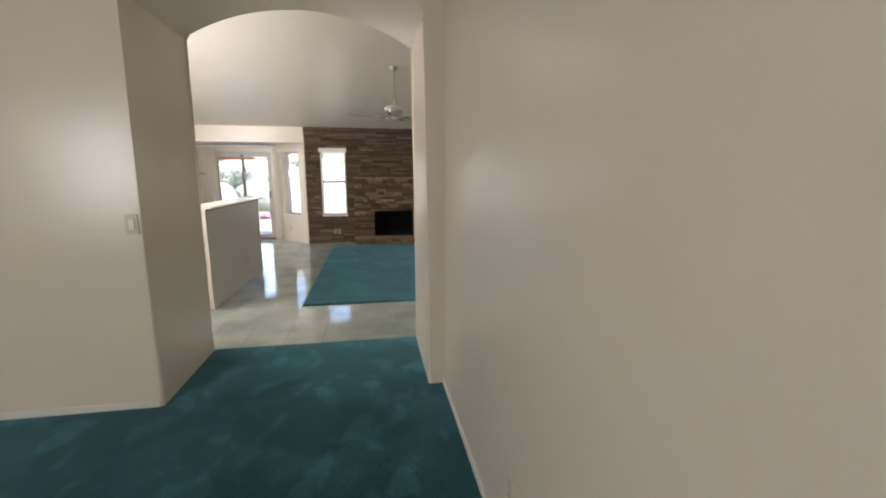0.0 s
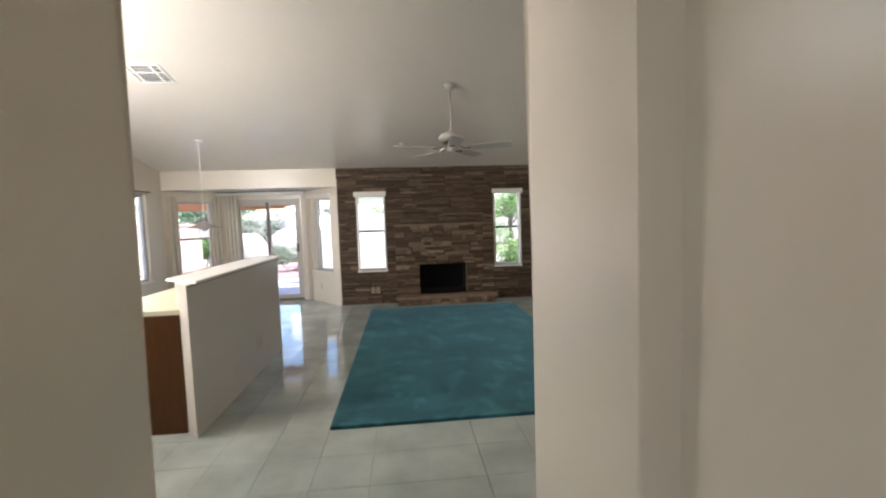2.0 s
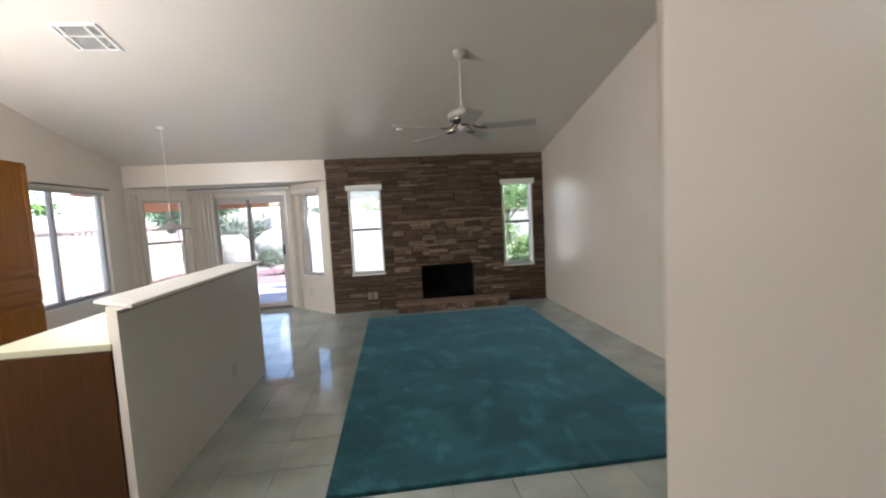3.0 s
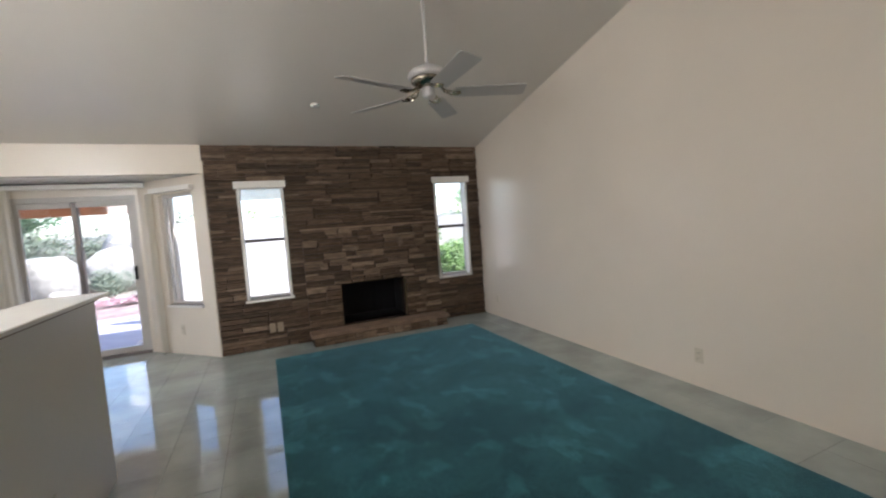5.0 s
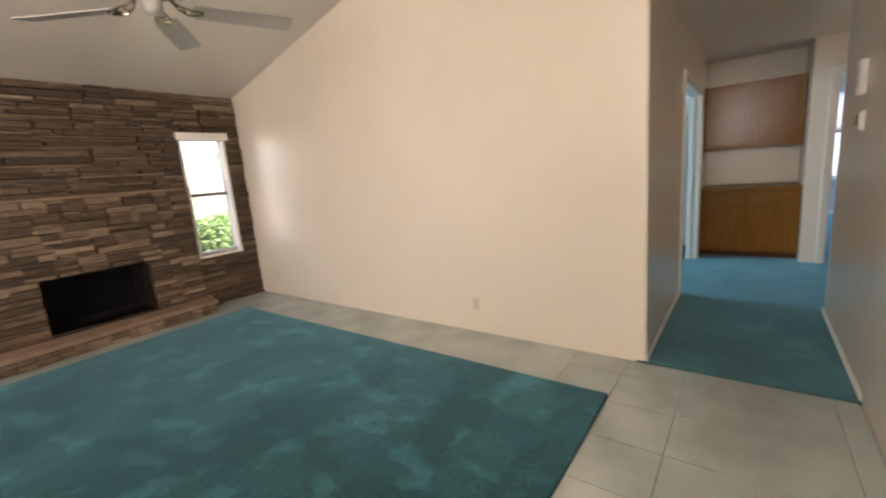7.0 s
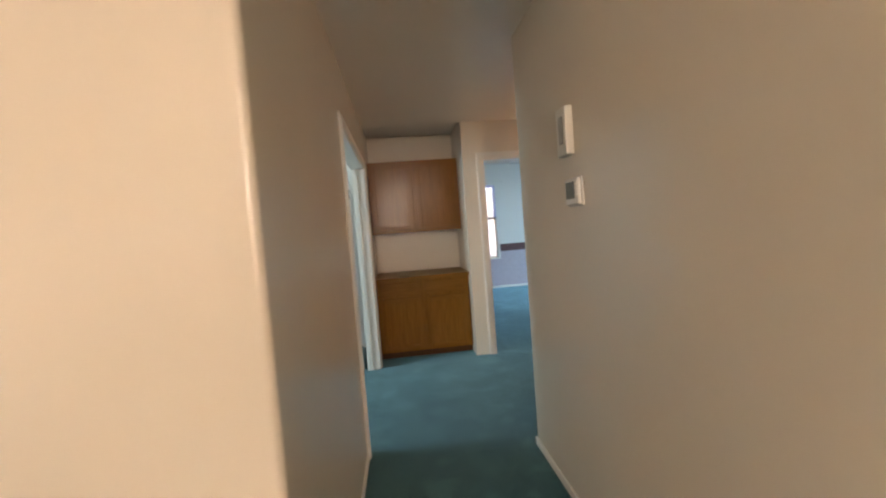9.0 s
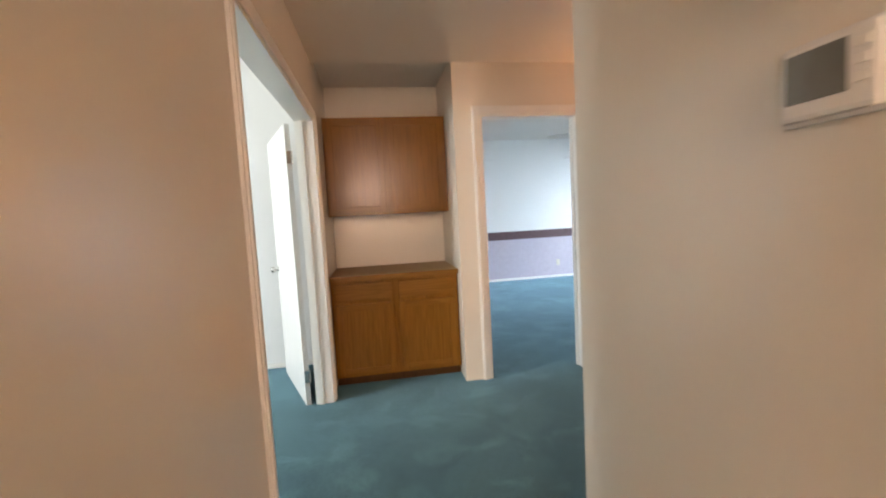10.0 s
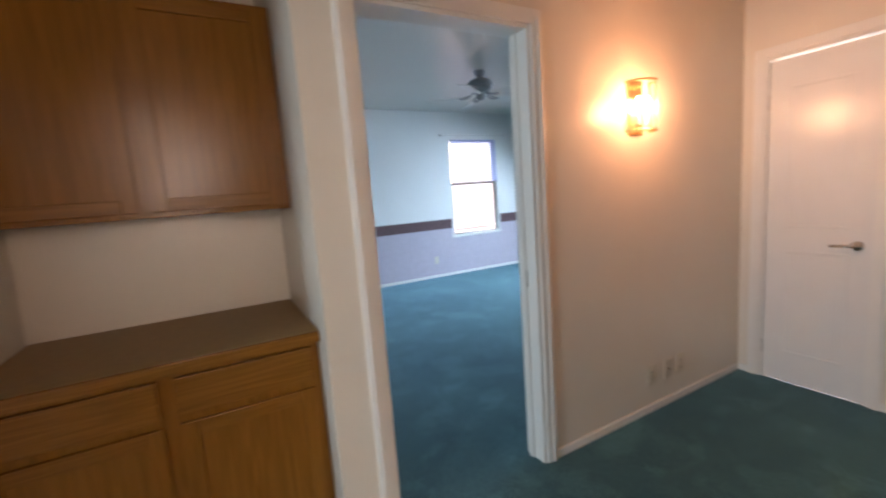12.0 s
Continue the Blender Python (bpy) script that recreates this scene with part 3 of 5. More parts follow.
def lining(name, m, w, h, t=0.12, board=0.018):
    bm = bmesh.new()
    box(bm, (0.0, -0.003, 0), (board, t + 0.003, h), 0.002)
    box(bm, (w - board, -0.003, 0), (w, t + 0.003, h), 0.002)
    box(bm, (board, -0.003, h - board), (w - board, t + 0.003, h), 0.002)
    box(bm, (board, t * 0.55, 0), (board + 0.012, t * 0.55 + 0.03, h - board))
    box(bm, (w - board - 0.012, t * 0.55, 0), (w - board, t * 0.55 + 0.03, h - board))
    ob = link_mesh(name, bm, M_TRIM)
    ob.matrix_world = m
    return tagged(ob, kind="structure")


m1 = FL((D1[0], HN, 0))
lining("trim_north_bedroom_door", m1, D1[1] - D1[0], 2.04)
casing("trim_north_bedroom_casing", m1 @ FL((0, 0, 0)), D1[1] - D1[0], 2.04)
m2 = FL((DX, D2[1], 0)) @ Matrix.Rotation(radians(-90), 4, "Z")
lining("trim_east_bedroom_door", m2, 0.80, 2.07)
casing("trim_east_bedroom_casing", m2, 0.80, 2.07)
m3 = FL((5.32, 1.70, 0)) @ Matrix.Rotation(radians(180), 4, "Z")
casing("trim_closet_casing", m3, 0.54, 2.05, 0.055)
lining("trim_closet_door", m3, 0.54, 2.05)


def panel_door(name, m, w, h, label, cols, rows, knob, hinge_side=None):
    """A moulded panel door; m: x along the leaf from its hinge edge, y through it."""
    d = thing(name, m, label, "door")
    bm = bmesh.new()
    box(bm, (0, 0, 0.01), (w, 0.035, h), 0.003)
    part("leaf", bm, M_WHITE, d)
    for a, b in cols:
        for c, e in rows:
            for y in ((-0.004, 0.004), (0.031, 0.039)):
                bm = bmesh.new()
                x0, x1, z0, z1 = a * w, b * w, c * h, e * h
                g = 0.016
                for p, q in (((x0, z0), (x0 + g, z1)), ((x1 - g, z0), (x1, z1)), ((x0 + g, z0), (x1 - g, z0 + g)), ((x0 + g, z1 - g), (x1 - g, z1))):
                    box(bm, (p[0], y[0], p[1]), (q[0], y[1], q[1]), 0.003)
                box(bm, (x0 + 0.03, y[0] + 0.001, z0 + 0.03), (x1 - 0.03, y[1] - 0.001, z1 - 0.03), 0.002)
                part("panel", bm, M_WHITE, d)
    if knob == "lever":
        bm = bmesh.new()
        cyl(bm, (w - 0.06, -0.008, 0.92), 0.026, 0.014, "y")
        cyl(bm, (w - 0.06, -0.03, 0.92), 0.010, 0.04, "y")
        tube(bm, [(w - 0.06, -0.05, 0.92), (w - 0.10, -0.053, 0.921), (w - 0.165, -0.05, 0.917)], 0.0085)
        part("door_handle", bm, M_CHROME, d, "satin nickel lever handle", True)
    else:
        for s, y in ((-1, 0.0), (1, 0.035)):
            bm = bmesh.new()
            lathe(bm, [(0.0, 0.066), (0.018, 0.062), (0.026, 0.048), (0.020, 0.032), (0.010, 0.024), (0.010, 0.008), (0.026, 0.006), (0.028, 0.0)], 18)
            bmesh.ops.transform(bm, matrix=FL((w - 0.065, y, 0.94)) @ Matrix.Rotation(radians(90 * -s if s > 0 else 90), 4, "X"), verts=bm.verts)
            part("door_knob", bm, M_CHROME, d, "round satin metal knob", True)
    for z in (0.22, 1.78):
        bm = bmesh.new()
        cyl(bm, (-0.006, 0.0, z), 0.007, 0.09)
        box(bm, (-0.004, 0.001, z - 0.045), (0.0, 0.034, z + 0.045))
        part("hinge", bm, M_CHROME, d)
    return d


COL2 = ((0.16, 0.45), (0.55, 0.84))
ROW3 = ((0.10, 0.42), (0.47, 0.78), (0.83, 0.94))
panel_door("door_1", FL((D1[1] - 0.002, HN + 0.16, 0)) @ Matrix.Rotation(radians(21.5), 4, "Z"), 0.81, 2.01, "plain white bedroom door standing open into the bright room", (), ROW3, "knob")
panel_door("door_2", FL((5.30, 1.70 - 0.05, 0)) @ Matrix.Rotation(radians(180), 4, "Z") @ FL((0, -0.035, 0)), 0.50, 2.02, "closed white panelled closet door with a lever handle", ((0.2, 0.8),), ((0.10, 0.43), (0.50, 0.92)), "lever")
# strike plate on the bedroom jamb
bm = bmesh.new()
box(bm, (5.50, 3.4985, 0.90), (5.545, 3.502, 0.98), 0.001)
tagged(link_mesh("strike_plate", bm, M_CHROME), "small metal strike plate on the white door jamb", "door hardware")

# ---- baseboards ----
def baseboard(p0, p1, side=-1, hgt=0.055, t=0.010):
    m, length = along(p0, p1)
    bm = bmesh.new()
    box(bm, (0, 0, 0.0), (length, side * t, hgt), 0.003)
    ob = link_mesh("baseboard", bm, M_TRIM)
    ob.matrix_world = m
    return tagged(ob, kind="structure")


baseboard((LX1, HN), (D1[0] - 0.062, HN))
baseboard((0.41, 0.0), (0.41, AY0), 1)
baseboard((-4.6, AY0), (AX0 - 0.02, AY0))
baseboard((LX1 + 0.0, HS), (3.60, HS), 1)
baseboard((DX, D2[0] - 0.062), (DX, 1.70), -1)
baseboard((DX, 1.70), (5.375, 1.70), -1)
baseboard((4.725, 1.70), (3.60, 1.70), -1)
baseboard((6.24, 9.6), (6.24, HN + 0.12), -1)
baseboard((EX, 4.95), (EX, -1.2), -1)

# ---- fireplace ----
def hearth():
    h = thing("hearth", (-0.45, 9.86, 0), "raised stone hearth with a brown slab top before the fireplace", "hearth")
    bm = bmesh.new()
    box(bm, (0.02, 0.02, 0), (1.78, 0.27, 0.105))
    part("base", bm, M_MORTAR, h)
    bm = bmesh.new()
    box(bm, (-0.01, -0.005, 0.105), (1.81, 0.262, 0.15), 0.006)
    part("top_slab", bm, M_HEARTH, h, "worn brown stone slab")
    return h


HEARTH = hearth()
fb = thing("firebox", (FX[0], LY1, FZ[0]), "sooty black open firebox set in the stone chimney", "fireplace")
fw, fh = FX[1] - FX[0], FZ[1] - FZ[0]
bm = bmesh.new()
for a, b in (((0, 0.03, -0.01), (fw, 0.55, 0)), ((0, 0.03, fh), (fw, 0.55, fh + 0.02)), ((-0.02, 0.03, 0), (0, 0.55, fh)), ((fw, 0.03, 0), (fw + 0.02, 0.55, fh)), ((0, 0.53, 0), (fw, 0.55, fh))):
    box(bm, a, b)
part("liner", bm, M_SOOT, fb)
for x in (0.0, fw - 0.012):
    bm = bmesh.new()
    box(bm, (x, -0.04, 0), (x + 0.012, 0.03, fh - 0.012), 0.002)
    part("frame_side", bm, M_BLACK if x == 0.0 else M_BRASS, fb)
bm = bmesh.new()
box(bm, (0, -0.04, fh - 0.02), (fw, 0.03, fh), 0.002)
part("frame_top", bm, M_BLACK, fb)
for k in range(2):
    bm = bmesh.new()
    for i in range(14):
        box(bm, (0.03 + k * (fw / 2) + i * 0.028, 0.01, 0.01), (0.033 + k * (fw / 2) + i * 0.028, 0.013, fh - 0.03))
    part("mesh_screen", bm, M_BLACK, fb)
gv = thing("gas_key_valve", (1.42, LY1 - 0.01, 0.13), "small brass gas key valve on the stone wall", "gas valve")
bm = bmesh.new()
cyl(bm, (0, -0.015, 0), 0.022, 0.03, "y")
cyl(bm, (0, -0.05, 0), 0.006, 0.07, "y")
part("valve", bm, M_BRASS, gv, smooth=False)


# ---- fans and lamps ----
M_GREYM = mat("grey_metal", (0.34, 0.34, 0.35), 0.35, 0.4, vary=0.1, scale=20)
M_DBRASS = mat("dark_brass", (0.46, 0.42, 0.33), 0.12, 1.0, vary=0.4, scale=30)
# white fan paint greyed; shade on its underside is put into the colour
M_BLADE = mat("blade_paint_shaded", (0.50, 0.48, 0.46), 0.3, vary=0.04, scale=6)
def ceiling_fan(at, ceiling, radius, angles, label, dark=False):
    """A five-blade fan; at: the centre at the height of the blades."""
    x, y, z = at
    f = thing("ceiling_fan", at, label, "ceiling fan")
    metal, shell = (M_GREYM, M_GREYM) if dark else (M_DBRASS, M_BLADE)
    top = ceiling - z
    bm = bmesh.new()
    lathe(bm, [(0.0, top + 0.008), (0.062, top + 0.008), (0.064, top - 0.02), (0.045, top - 0.055), (0.016, top - 0.07)])
    part("canopy", bm, shell, f, smooth=True)
    bm = bmesh.new()
    cyl(bm, (0, 0, (top + 0.17) / 2), 0.011, top - 0.21)
    part("downrod", bm, shell, f)
    bm = bmesh.new()
    lathe(bm, [(0.012, 0.222), (0.026, 0.218), (0.034, 0.200), (0.080, 0.190), (0.120, 0.172), (0.140, 0.148), (0.146, 0.124), (0.140, 0.112), (0.05, 0.110)])
    part("motor_housing", bm, shell, f, smooth=True)
    bm = bmesh.new()
    lathe(bm, [(0.05, 0.110), (0.124, 0.108), (0.127, 0.088), (0.100, 0.068), (0.065, 0.054), (0.045, 0.046)])
    part("flywheel", bm, metal, f, smooth=True)
    bm = bmesh.new()
    lathe(bm, [(0.044, 0.050), (0.050, 0.040), (0.050, -0.005), (0.040, -0.024), (0.012, -0.030), (0.0, -0.036)])
    part("switch_housing", bm, shell, f, smooth=True)
    for a in angles:
        m = Matrix.Rotation(radians(a), 4, "Z")
        bm = bmesh.new()
        tube(bm, [(0.08, 0, 0.058), (0.12, 0.024, 0.020), (0.165, 0.040, 0.004), (0.20, 0.03, 0.0), (0.235, 0.0, -0.002)], 0.006)
        tube(bm, [(0.08, 0, 0.058), (0.12, -0.024, 0.020), (0.165, -0.040, 0.004), (0.20, -0.03, 0.0), (0.235, 0.0, -0.002)], 0.006)
        tube(bm, [(0.13, 0.026, 0.014), (0.150, 0.0, 0.004), (0.13, -0.026, 0.014)], 0.005)
        box(bm, (0.175, -0.038, 0.001), (0.235, 0.038, 0.006), 0.001)
        bmesh.ops.transform(bm, matrix=m, verts=bm.verts)
        part("blade_iron", bm, metal, f, "aged brass blade bracket" if not dark else "dark blade bracket")
        bm = bmesh.new()
        w0, w1, r0 = 0.062, 0.074, 0.19
        outline = [(r0, -w0)] + [(radius - 0.03 + 0.03 * math.sin(radians(t)), -w1 + 0.016 * (1 - math.cos(radians(t)))) for t in (0, 30, 60, 90)] + \
                  [(radius - 0.03 + 0.03 * math.sin(radians(t)), w1 - 0.016 * (1 - math.cos(radians(t)))) for t in (90, 60, 30, 0)] + [(r0, w0)]
        lo = [bm.verts.new((u, v, 0.007)) for u, v in outline]
        hi = [bm.verts.new((u, v, 0.013)) for u, v in outline]
        bm.faces.new(lo[::-1]); bm.faces.new(hi)
        for k in range(len(lo)):
            j = (k + 1) % len(lo)
            bm.faces.new((lo[k], lo[j], hi[j], hi[k]))
        bmesh.ops.transform(bm, matrix=m @ Matrix.Rotation(radians(-13), 4, "X"), verts=bm.verts)
        part("blade", bm, M_BLADE if not dark else M_TRIM, f)
    return f


ceiling_fan((0.315, 7.56, 2.348), ceil_z(7.56) + 0.0, 0.715, [-19.5 + 72 * k for k in range(5)], "white five-blade ceiling fan with brass arms on a long downrod")
ceiling_fan((7.9, 2.02, 2.40), 2.68, 0.60, [128 + 72 * k for k in range(5)], "grey ceiling fan with white blades in the lilac bedroom", True)


def pendant():
    p = thing("pendant_lamp", (-3.21, 9.0, 1.50), "grey metal pendant lamp with a wide coolie shade over the nook", "pendant lamp")
    top = ceil_z(9.0) - 1.50
    bm = bmesh.new()
    lathe(bm, [(0.0, top + 0.01), (0.055, top + 0.008), (0.06, top - 0.012), (0.03, top - 0.028), (0.006, top - 0.035)])
    part("canopy", bm, M_WHITE, p, smooth=True)
    bm = bmesh.new()
    tube(bm, [(0, 0, 0.17), (0.002, 0, 0.6), (0, 0, top - 0.03)], 0.005)
    part("cord", bm, M_TRIM, p)
    bm = bmesh.new()
    lathe(bm, [(0.0, 0.19), (0.018, 0.185), (0.02, 0.165), (0.042, 0.155), (0.044, 0.14), (0.018, 0.125), (0.024, 0.10), (0.034, 0.085)])
    part("cap", bm, M_SHADE, p, "dark turned metal cap", True)
    bm = bmesh.new()
    lathe(bm, [(0.034, 0.10), (0.055, 0.075), (0.10, 0.048), (0.16, 0.022), (0.213, 0.004), (0.216, -0.004), (0.208, -0.002), (0.15, 0.018), (0.08, 0.045), (0.034, 0.07)], 40)
    part("shade", bm, M_SHADE, p, "wide shallow enamelled shade", True)
    bm = bmesh.new()
    lathe(bm, [(0.03, 0.045), (0.052, 0.02), (0.058, -0.01), (0.042, -0.038), (0.0, -0.052)])
    part("globe", bm, M_WHITE, p, "white glass globe", True)


pendant()


M_GOLD = mat("polished_brass", (0.85, 0.62, 0.34), 0.22, 1.0, vary=0.15, scale=25)


def sconce():
    s = thing("wall_sconce", (DX, 2.79, 1.74), "lit brass wall sconce with clear glass panes, glowing warm", "wall lamp")
    bm = bmesh.new()
    box(bm, (-0.016, -0.055, -0.14), (0.0, 0.055, 0.14), 0.006)
    part("backplate", bm, M_GOLD, s)
    n, r = 5, 0.095
    pts = [(-0.02 - r * math.sin(math.pi * k / n), r * math.cos(math.pi * k / n)) for k in range(n + 1)]
    for z in (-0.128, 0.116):
        bm = bmesh.new()
        tube(bm, [(x, y, z + 0.006) for x, y in pts], 0.006)
        part("ring", bm, M_GOLD, s)
    for x, y in pts:
        bm = bmesh.new()
        tube(bm, [(x, y, -0.125), (x, y, 0.12)], 0.0018, 6)
        part("rib", bm, M_GOLD, s)
    for (xa, ya), (xb, yb) in zip(pts, pts[1:]):
        bm = bmesh.new()
        d = Vector((xb - xa, yb - ya, 0))
        m, length = along((xa, ya), (xb, yb))
        box(bm, (0.006, -0.0015, -0.118), (length - 0.006, 0.0015, 0.112), m=m)
        part("pane", bm, M_GLASS, s, "bevelled clear glass pane").visible_shadow = False
    for y in (-0.035, 0.035):
        bm = bmesh.new()
        cyl(bm, (-0.055, y, -0.055), 0.011, 0.07)
        part("candle", bm, M_WHITE, s)
        bm = bmesh.new()
        lathe(bm, [(0.006, -0.02), (0.014, -0.004), (0.016, 0.012), (0.010, 0.034), (0.0, 0.05)], 16, (-0.055, y, 0.0))
        b = part("bulb", bm, M_BULB, s, "glowing candle bulb", True)
        b.visible_shadow = False
    lamp = new("sconce_light", bpy.data.lights.new("sconce_light", "POINT"))
    lamp.data.energy = 1.1
    lamp.data.color = (1.0, 0.46, 0.24)
    lamp.data.shadow_soft_size = 0.06
    lamp.location = (DX - 0.20, 2.79, 1.75)


M_BULB = glow_mat("bulb_glow", (1.0, 0.70, 0.42), 17)
sconce()

# fluorescent box light on the kitchen side of the vault
fl = thing("ceiling_light", FL((-3.74, 6.22, ceil_z(6.22))) @ Matrix.Rotation(-math.atan(SLOPE), 4, "X"), "lit square ceiling light with a dark wooden frame", "ceiling light")
for a, b in (((-0.60, -0.62, -0.10), (0.60, -0.58, 0.0)), ((-0.60, 0.58, -0.10), (0.60, 0.62, 0.0)), ((-0.60, -0.58, -0.10), (-0.56, 0.58, 0.0)), ((0.56, -0.58, -0.10), (0.60, 0.58, 0.0))):
    bm = bmesh.new()
    box(bm, a, b, 0.005)
    part("frame", bm, M_PANEL, fl)
bm = bmesh.new()
box(bm, (-0.56, -0.58, -0.085), (0.56, 0.58, -0.075))
part("diffuser", bm, glow_mat("diffuser_glow", (1.0, 0.98, 0.92), 2.5), fl, "glowing white acrylic diffuser")


# ---- vents, switches, outlets ----
def vent(m, w, h, label, slats=10, cross=True):
    v = thing("air_vent", m, label, "air vent")
    bm = bmesh.new()
    for a, b in (((0, 0, 0), (w, 0.03, 0.012)), ((0, h - 0.03, 0), (w, h, 0.012)), ((0, 0.03, 0), (0.03, h - 0.03, 0.012)), ((w - 0.03, 0.03, 0), (w, h - 0.03, 0.012))):
        box(bm, a, b, 0.003)
    if cross:
        box(bm, (w * 0.70, 0.03, 0), (w * 0.70 + 0.018, h - 0.03, 0.010))
        box(bm, (w * 0.16, 0.03, 0), (w * 0.16 + 0.018, h - 0.03, 0.010))
        box(bm, (0.03, h * 0.55, 0), (w - 0.03, h * 0.55 + 0.012, 0.009))
    part("frame", bm, M_WHITE, v)
    # no duct is cut; a dark sheet gives the shade between the slats
    bm = bmesh.new()
    box(bm, (0.02, 0.02, -0.004), (w - 0.02, h - 0.02, 0.001))
    part("backing", bm, M_GRILLE, v, "dark sheet in place of the duct's shade")
    for k in range(slats):
        y = 0.035 + (h - 0.07) * k / slats
        bm = bmesh.new()
        box(bm, (0.03, 0, -0.001), (w - 0.03, (h - 0.07) / slats * 0.75, 0.0012), m=FL((0, y, 0.004)) @ Matrix.Rotation(radians(35), 4, "X"))
        part("slat", bm, M_WHITE, v)
    return v


down = Matrix.Rotation(radians(180), 4, "X")
vent(FL((-3.09, 7.52, ceil_z(7.52))) @ Matrix.Rotation(-math.atan(SLOPE), 4, "X") @ down, 0.38, 0.36, "white louvred air vent with dark slots in the vaulted ceiling", 12)
vent(FL((2.74, 5.08, HZ)) @ down, 0.42, 0.54, "white return air grille in the hall ceiling", 16, False)
vent(FL((6.24, 7.48, 2.62)) @ Matrix.Rotation(radians(-90), 4, "Z") @ Matrix.Rotation(radians(90), 4, "X"), 0.36, 0.22, "grey louvred vent high on the bedroom wall", 9, False)


def wall_plate(m, kind, label, category, group="", plastic=None):
    """m: x along the wall, y into it, z up, at the plate's centre."""
    p = thing("wall_outlet" if kind == "outlet" else "light_switch" if kind == "switch" else "cable_plate", m, label, category, group)
    bm = bmesh.new()
    box(bm, (-0.035, -0.006, -0.058), (0.035, 0, 0.058), 0.0025)
    part("plate", bm, plastic or M_PLASTIC, p)
    if kind == "outlet":
        for z in (-0.026, 0.020):
            bm = bmesh.new()
            box(bm, (-0.016, -0.0085, z - 0.011), (0.016, -0.005, z + 0.017), 0.002)
            part("socket", bm, plastic or M_PLASTIC, p)
            for x in (-0.007, 0.005):
                bm = bmesh.new()
                box(bm, (x, -0.0092, z - 0.001), (x + 0.002, -0.0080, z + 0.009))
                part("slot", bm, M_BLACK, p)
    elif kind == "switch":
        bm = bmesh.new()
        box(bm, (-0.016, -0.010, -0.033), (0.016, -0.005, 0.033), 0.003)
        part("rocker", bm, M_WHITE, p)
    else:
        bm = bmesh.new()
        cyl(bm, (0, -0.010, 0), 0.006, 0.012, "y")
        part("connector", bm, M_BRASS, p)
    return p


def face(x, y, z, turn):
    return FL((x, y, z)) @ Matrix.Rotation(radians(turn), 4, "Z")


wall_plate(face(-1.47, AY0, 1.19, 0), "switch", "white rocker light switch on an ivory plate by the arch", "light switch")
wall_plate(face(LX1, 6.82, 0.25, -90), "outlet", "ivory wall outlet low on the long cream wall", "electrical outlet")
wall_plate(face(LX1, 9.80, 0.25, -90), "outlet", "ivory wall outlet near the stone wall's corner", "electrical outlet")
wall_plate(face(-0.88, LY1 - 0.035, 0.26, 0), "outlet", "dull ivory wall outlet set in the stonework below the window", "electrical outlet", "", M_DULL)
wall_plate(face(-0.79, LY1 - 0.035, 0.26, 0), "cable", "dull ivory cable plate set in the stonework", "cable plate", "", M_DULL)
wall_plate(me @ FL((0.55, 0, 0.31)), "outlet", "ivory wall outlet under the nook's narrow window", "electrical outlet")
wall_plate(face(-1.80, 6.92, 0.32, 90), "outlet", "ivory wall outlet on the grey-white half wall", "electrical outlet")
for y, k in ((7.68, "outlet"), (6.955, "outlet"), (6.59, "cable")):
    wall_plate(face(6.24, y, 0.24, -90), k, "ivory %s on the pale blue-white bedroom wall" % ("wall outlet" if k == "outlet" else "cable plate"), "electrical outlet" if k == "outlet" else "cable plate", "plates on the north bedroom wall")
for y, k in ((2.66, "outlet"), (2.505, "cable"), (2.38, "outlet")):
    wall_plate(face(DX, y, 0.235, -90), k, "painted-over %s below the wall sconce" % ("wall outlet" if k == "outlet" else "cable plate"), "electrical outlet" if k == "outlet" else "cable plate", "plates below the sconce")
wall_plate(face(EX, 1.65, 0.30, -90), "outlet", "ivory wall outlet on the lilac wallpaper", "electrical outlet")
wall_plate(face(0.41, 2.14, 0.33, -90), "outlet", "ivory wall outlet low on the entry wall", "electrical outlet")
wall_plate(face(0.815, 10.105, 1.18, 0), "cable", "brown cover plate on the stone chimney breast", "cable plate", "", M_BROWNP)


def door_chime():
    c = thing("door_chime", face(2.87, HS, 1.735, 180), "cream vertical door chime with a slotted grille", "door chime")
    bm = bmesh.new()
    box(bm, (-0.050, -0.034, -0.10), (0.050, 0, 0.10), 0.006)
    part("cover", bm, M_TRIM, c)
    # dark sheet on the closed cover, for the shade in its slots
    bm = bmesh.new()
    box(bm, (-0.022, -0.0350, -0.055), (0.022, -0.0338, 0.06))
    part("grille_backing", bm, M_GRILLE, c)
    for k in range(11):
        bm = bmesh.new()
        box(bm, (-0.022, -0.038, -0.055 + k * 0.0105), (0.022, -0.034, -0.051 + k * 0.0105))
        part("louvre", bm, M_TRIM, c)


